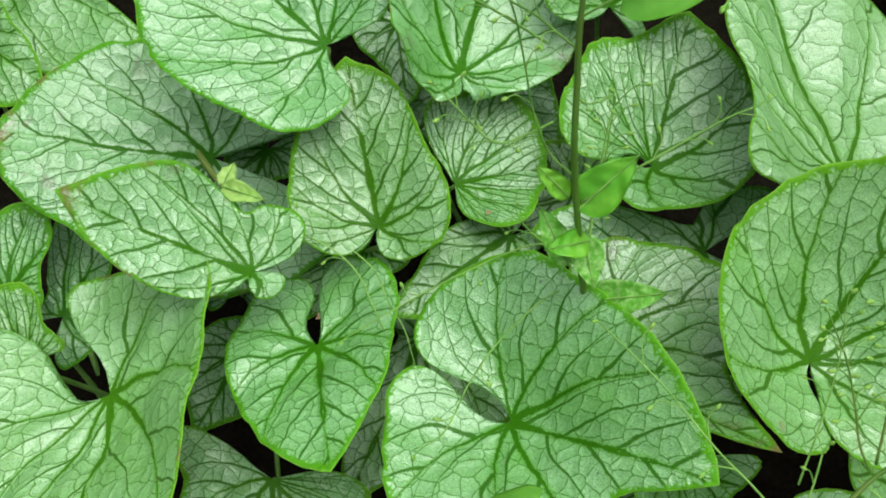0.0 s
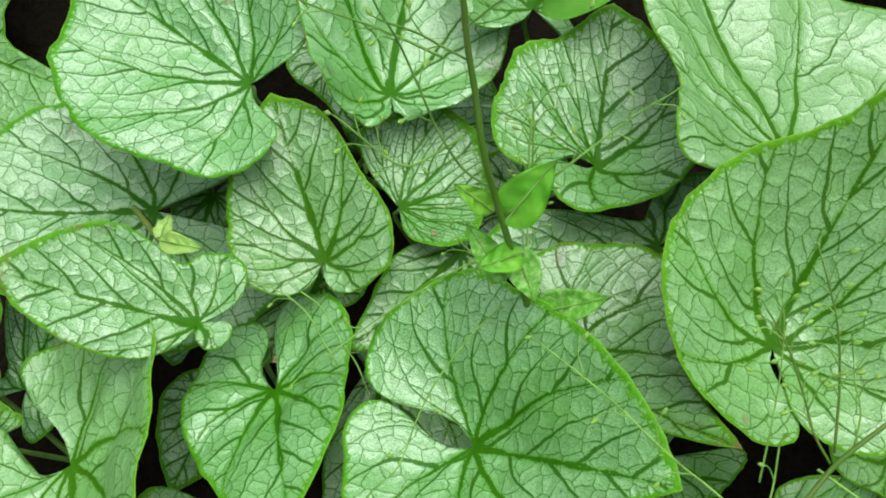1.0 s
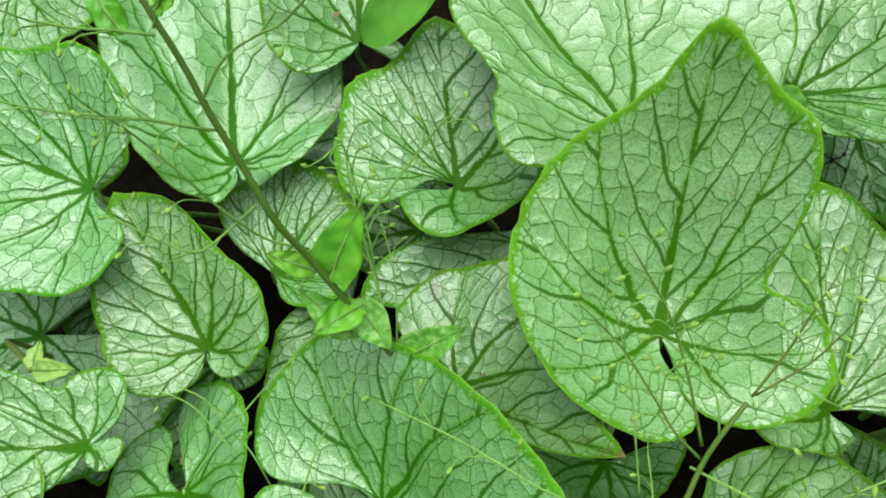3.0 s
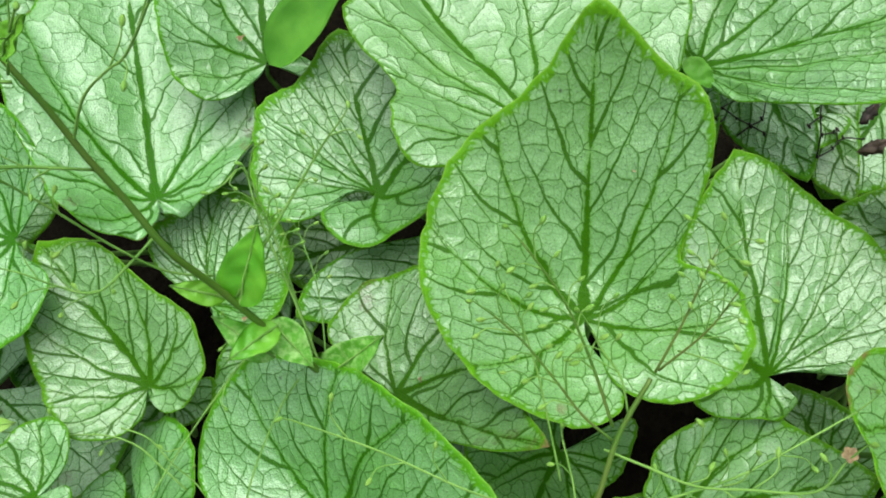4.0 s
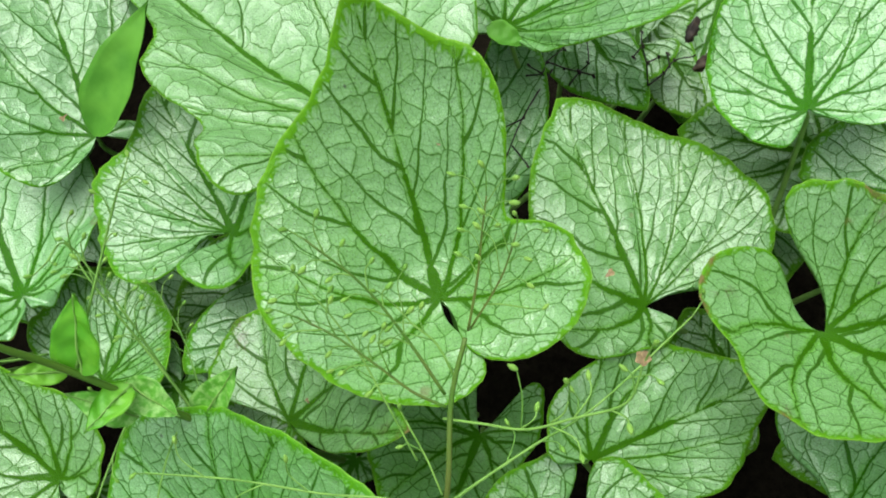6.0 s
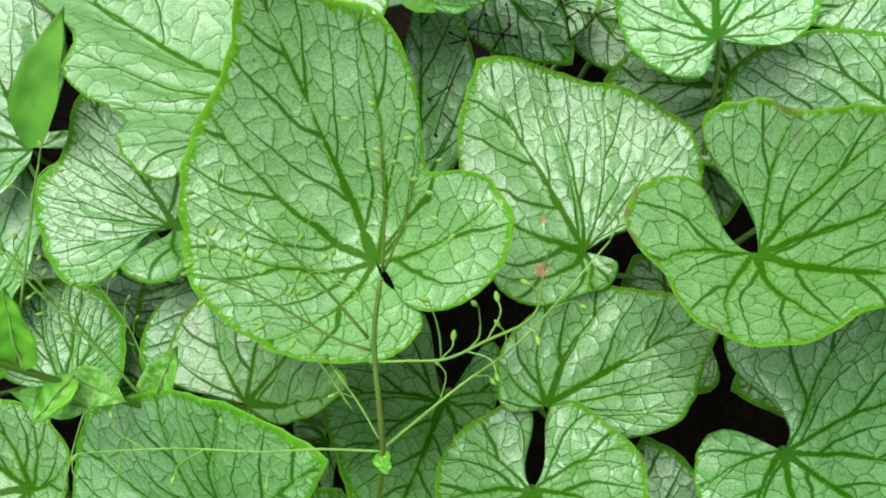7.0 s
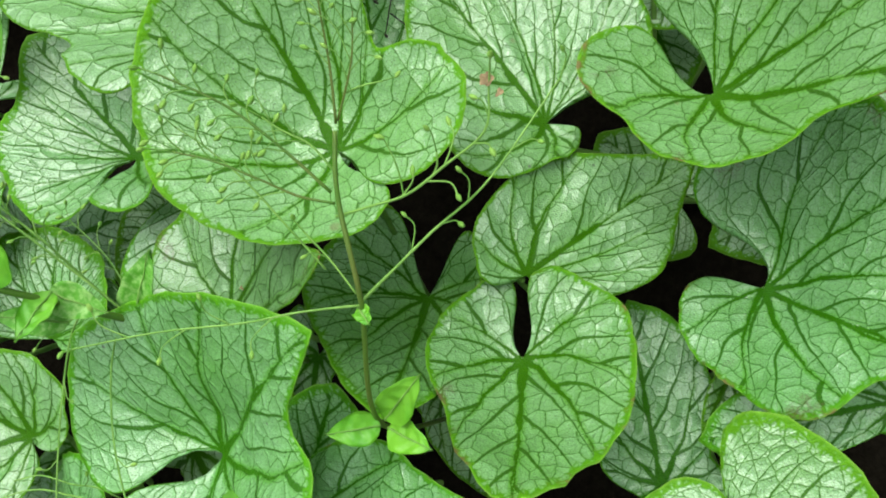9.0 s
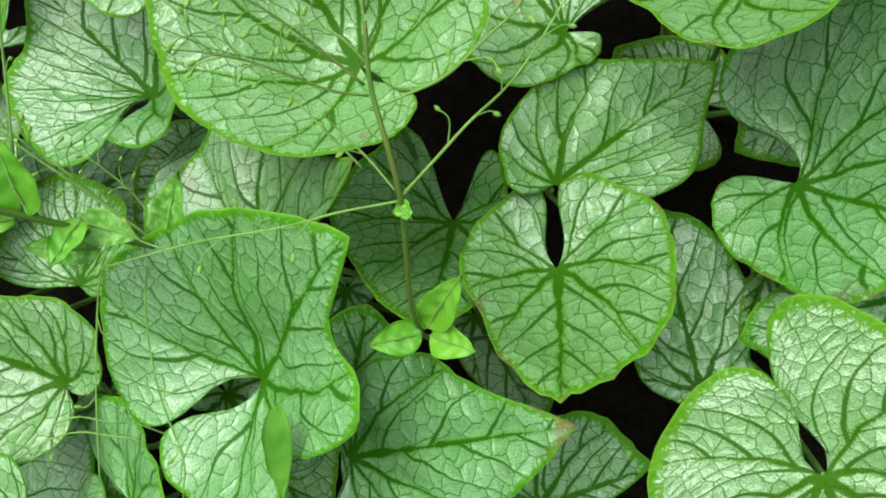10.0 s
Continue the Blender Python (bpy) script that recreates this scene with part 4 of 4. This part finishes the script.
side_branch(stem_b, ((0.117, 0.024, 0.272), (0.122, 0.040, 0.281), (0.126, 0.054, 0.288), (0.128, 0.067, 0.296), (0.128, 0.075, 0.300)), 0.00038, 0.00024, 6)
side_branch(stem_b, ((0.137, 0.029, 0.286), (0.140, 0.047, 0.295), (0.141, 0.064, 0.303), (0.138, 0.081, 0.312)), 0.00052, 0.00032, 11, bark=STEM)
side_branch(stem_b, ((0.135, 0.026, 0.286), (0.131, 0.035, 0.290), (0.129, 0.045, 0.295), (0.126, 0.058, 0.301), (0.122, 0.068, 0.305)), 0.00045, 0.00032, 9, bark=STEM)
side_branch(stem_b, ((0.154, 0.036, 0.293), (0.166, 0.043, 0.301), (0.176, 0.050, 0.308), (0.182, 0.054, 0.312)), 0.00045, 0.00024, 9, bark=STEM)
side_branch(stem_b, ((0.155, 0.036, 0.293), (0.170, 0.038, 0.301), (0.181, 0.042, 0.308)), 0.00038, 0.00024, 7, bark=STEM)
side_branch(stem_b, ((0.162, 0.038, 0.295), (0.166, 0.033, 0.298), (0.170, 0.027, 0.300)), 0.00030, 0.00024, 1)
side_branch(stem_b, ((0.115, 0.009, 0.271), (0.128, 0.008, 0.266), (0.144, 0.006, 0.262), (0.167, 0.003, 0.254), (0.207, 0.004, 0.248)), 0.00060, 0.00032, 5)
side_branch(stem_b, ((0.114, 0.009, 0.270), (0.102, 0.023, 0.273), (0.090, 0.035, 0.276), (0.073, 0.055, 0.281), (0.054, 0.074, 0.285)), 0.00045, 0.00032, 5)
side_branch(stem_b, ((0.132, 0.025, 0.283), (0.140, 0.015, 0.288), (0.148, 0.005, 0.294), (0.159, -0.002, 0.300), (0.171, -0.009, 0.307), (0.180, -0.006, 0.313)), 0.00045, 0.00032, 6)
side_branch(stem_b, ((0.147, 0.007, 0.291), (0.151, 0.010, 0.294), (0.154, 0.013, 0.297)), 0.00030, 0.00024, 1)
side_branch(stem_b, ((0.154, 0.002, 0.294), (0.158, 0.001, 0.297), (0.161, 0.002, 0.300)), 0.00030, 0.00024, 1)
side_branch(stem_b, ((0.116, 0.012, 0.270), (0.120, 0.022, 0.275), (0.123, 0.033, 0.280)), 0.00038, 0.00032, 2)
stem_leaf(stem_b, (0.082, 0.000, 0.218), (0.104, -0.007, 0.235), 0.013, FRESH, 0.25)
stem_leaf(stem_b, (0.079, 0.001, 0.216), (0.066, 0.014, 0.222), 0.012, FRESH, 0.25)
stem_leaf(stem_b, (0.080, -0.002, 0.216), (0.084, -0.021, 0.222), 0.012, FRESH, 0.25)
stem_leaf(stem_b, (0.113, 0.010, 0.268), (0.111, 0.002, 0.272), 0.005, FRESH, 0.25)
stem_leaf(near_plant(0.085, 0.252), (0.085, 0.250, 0.205), (0.146, 0.258, 0.235), 0.024, UNDER_LEAF, 0.2, "folded_leaf_edge", "plain green underside of a folded leaf edge")
stem_leaf(near_plant(0.036, 0.025), (0.036, 0.025, 0.238), (0.005, 0.013, 0.220), 0.010, UNDER_LEAF, 0.2, "folded_leaf_edge", "plain green underside of a folded leaf edge")
stem_leaf(near_plant(0.247, 0.165), (0.247, 0.165, 0.186), (0.254, 0.149, 0.178), 0.010, UNDER_LEAF, 0.2, "folded_leaf_edge", "plain green underside of a folded leaf edge")
young_shoot((-0.123, 0.194, 0.165), (-0.104, 0.167, 0.185), (-0.082, 0.158, 0.190))
fallen_petal((0.190, 0.109, 0.2454), 0.0016)
fallen_petal((0.078, 0.274, 0.1996), 0.0020)
fallen_petal((0.085, 0.092, 0.1879), 0.0020)
fallen_petal((0.208, 0.048, 0.1795), 0.0020)
fallen_petal((0.180, -0.005, 0.1413), 0.0018)
fallen_petal((0.022, 0.160, 0.1696), 0.0014)
fallen_petal((-0.034, 0.160, 0.1534), 0.0016)
fallen_petal((-0.060, 0.113, 0.150), 0.0020)
withered_flower(stem_b, (0.181, -0.005, 0.314), 0.0020)
dead_twig([((0.252, 0.155, 0.1445), (0.258, 0.150, 0.1447), (0.265, 0.155, 0.140), (0.277, 0.157, 0.134)), ((0.266, 0.142, 0.131), (0.274, 0.143, 0.132), (0.280, 0.143, 0.133), (0.287, 0.151, 0.134)), ((0.258, 0.150, 0.1447), (0.256, 0.157, 0.146)), ((0.265, 0.155, 0.140), (0.270, 0.149, 0.134), (0.274, 0.143, 0.132)), ((0.274, 0.143, 0.132), (0.277, 0.136, 0.133))], "brittle black dead seed twig lying on the lower leaves")
dead_twig([((0.2915, 0.1145, 0.1295), (0.299, 0.123, 0.131), (0.304, 0.131, 0.131), (0.310, 0.138, 0.128)), ((0.2915, 0.1145, 0.1295), (0.305, 0.118, 0.118), (0.318, 0.124, 0.105), (0.327, 0.119, 0.103)), ((0.312, 0.121, 0.110), (0.319, 0.130, 0.103)), ((0.299, 0.123, 0.131), (0.306, 0.122, 0.128)), ((0.304, 0.131, 0.131), (0.297, 0.130, 0.131))], "brittle black dead seed twig lying on the lower leaves")
dead_twig([((0.264, 0.150, 0.140), (0.237, 0.141, 0.142), (0.213, 0.129, 0.143)), ((0.238, 0.141, 0.140), (0.225, 0.144, 0.143)), ((0.224, 0.135, 0.140), (0.222, 0.121, 0.142))], "thin black dead twig across a shaded leaf")
dead_leaf((0.331, 0.114, 0.100), 0.0085)
dead_leaf((0.334, 0.128, 0.110), 0.007)
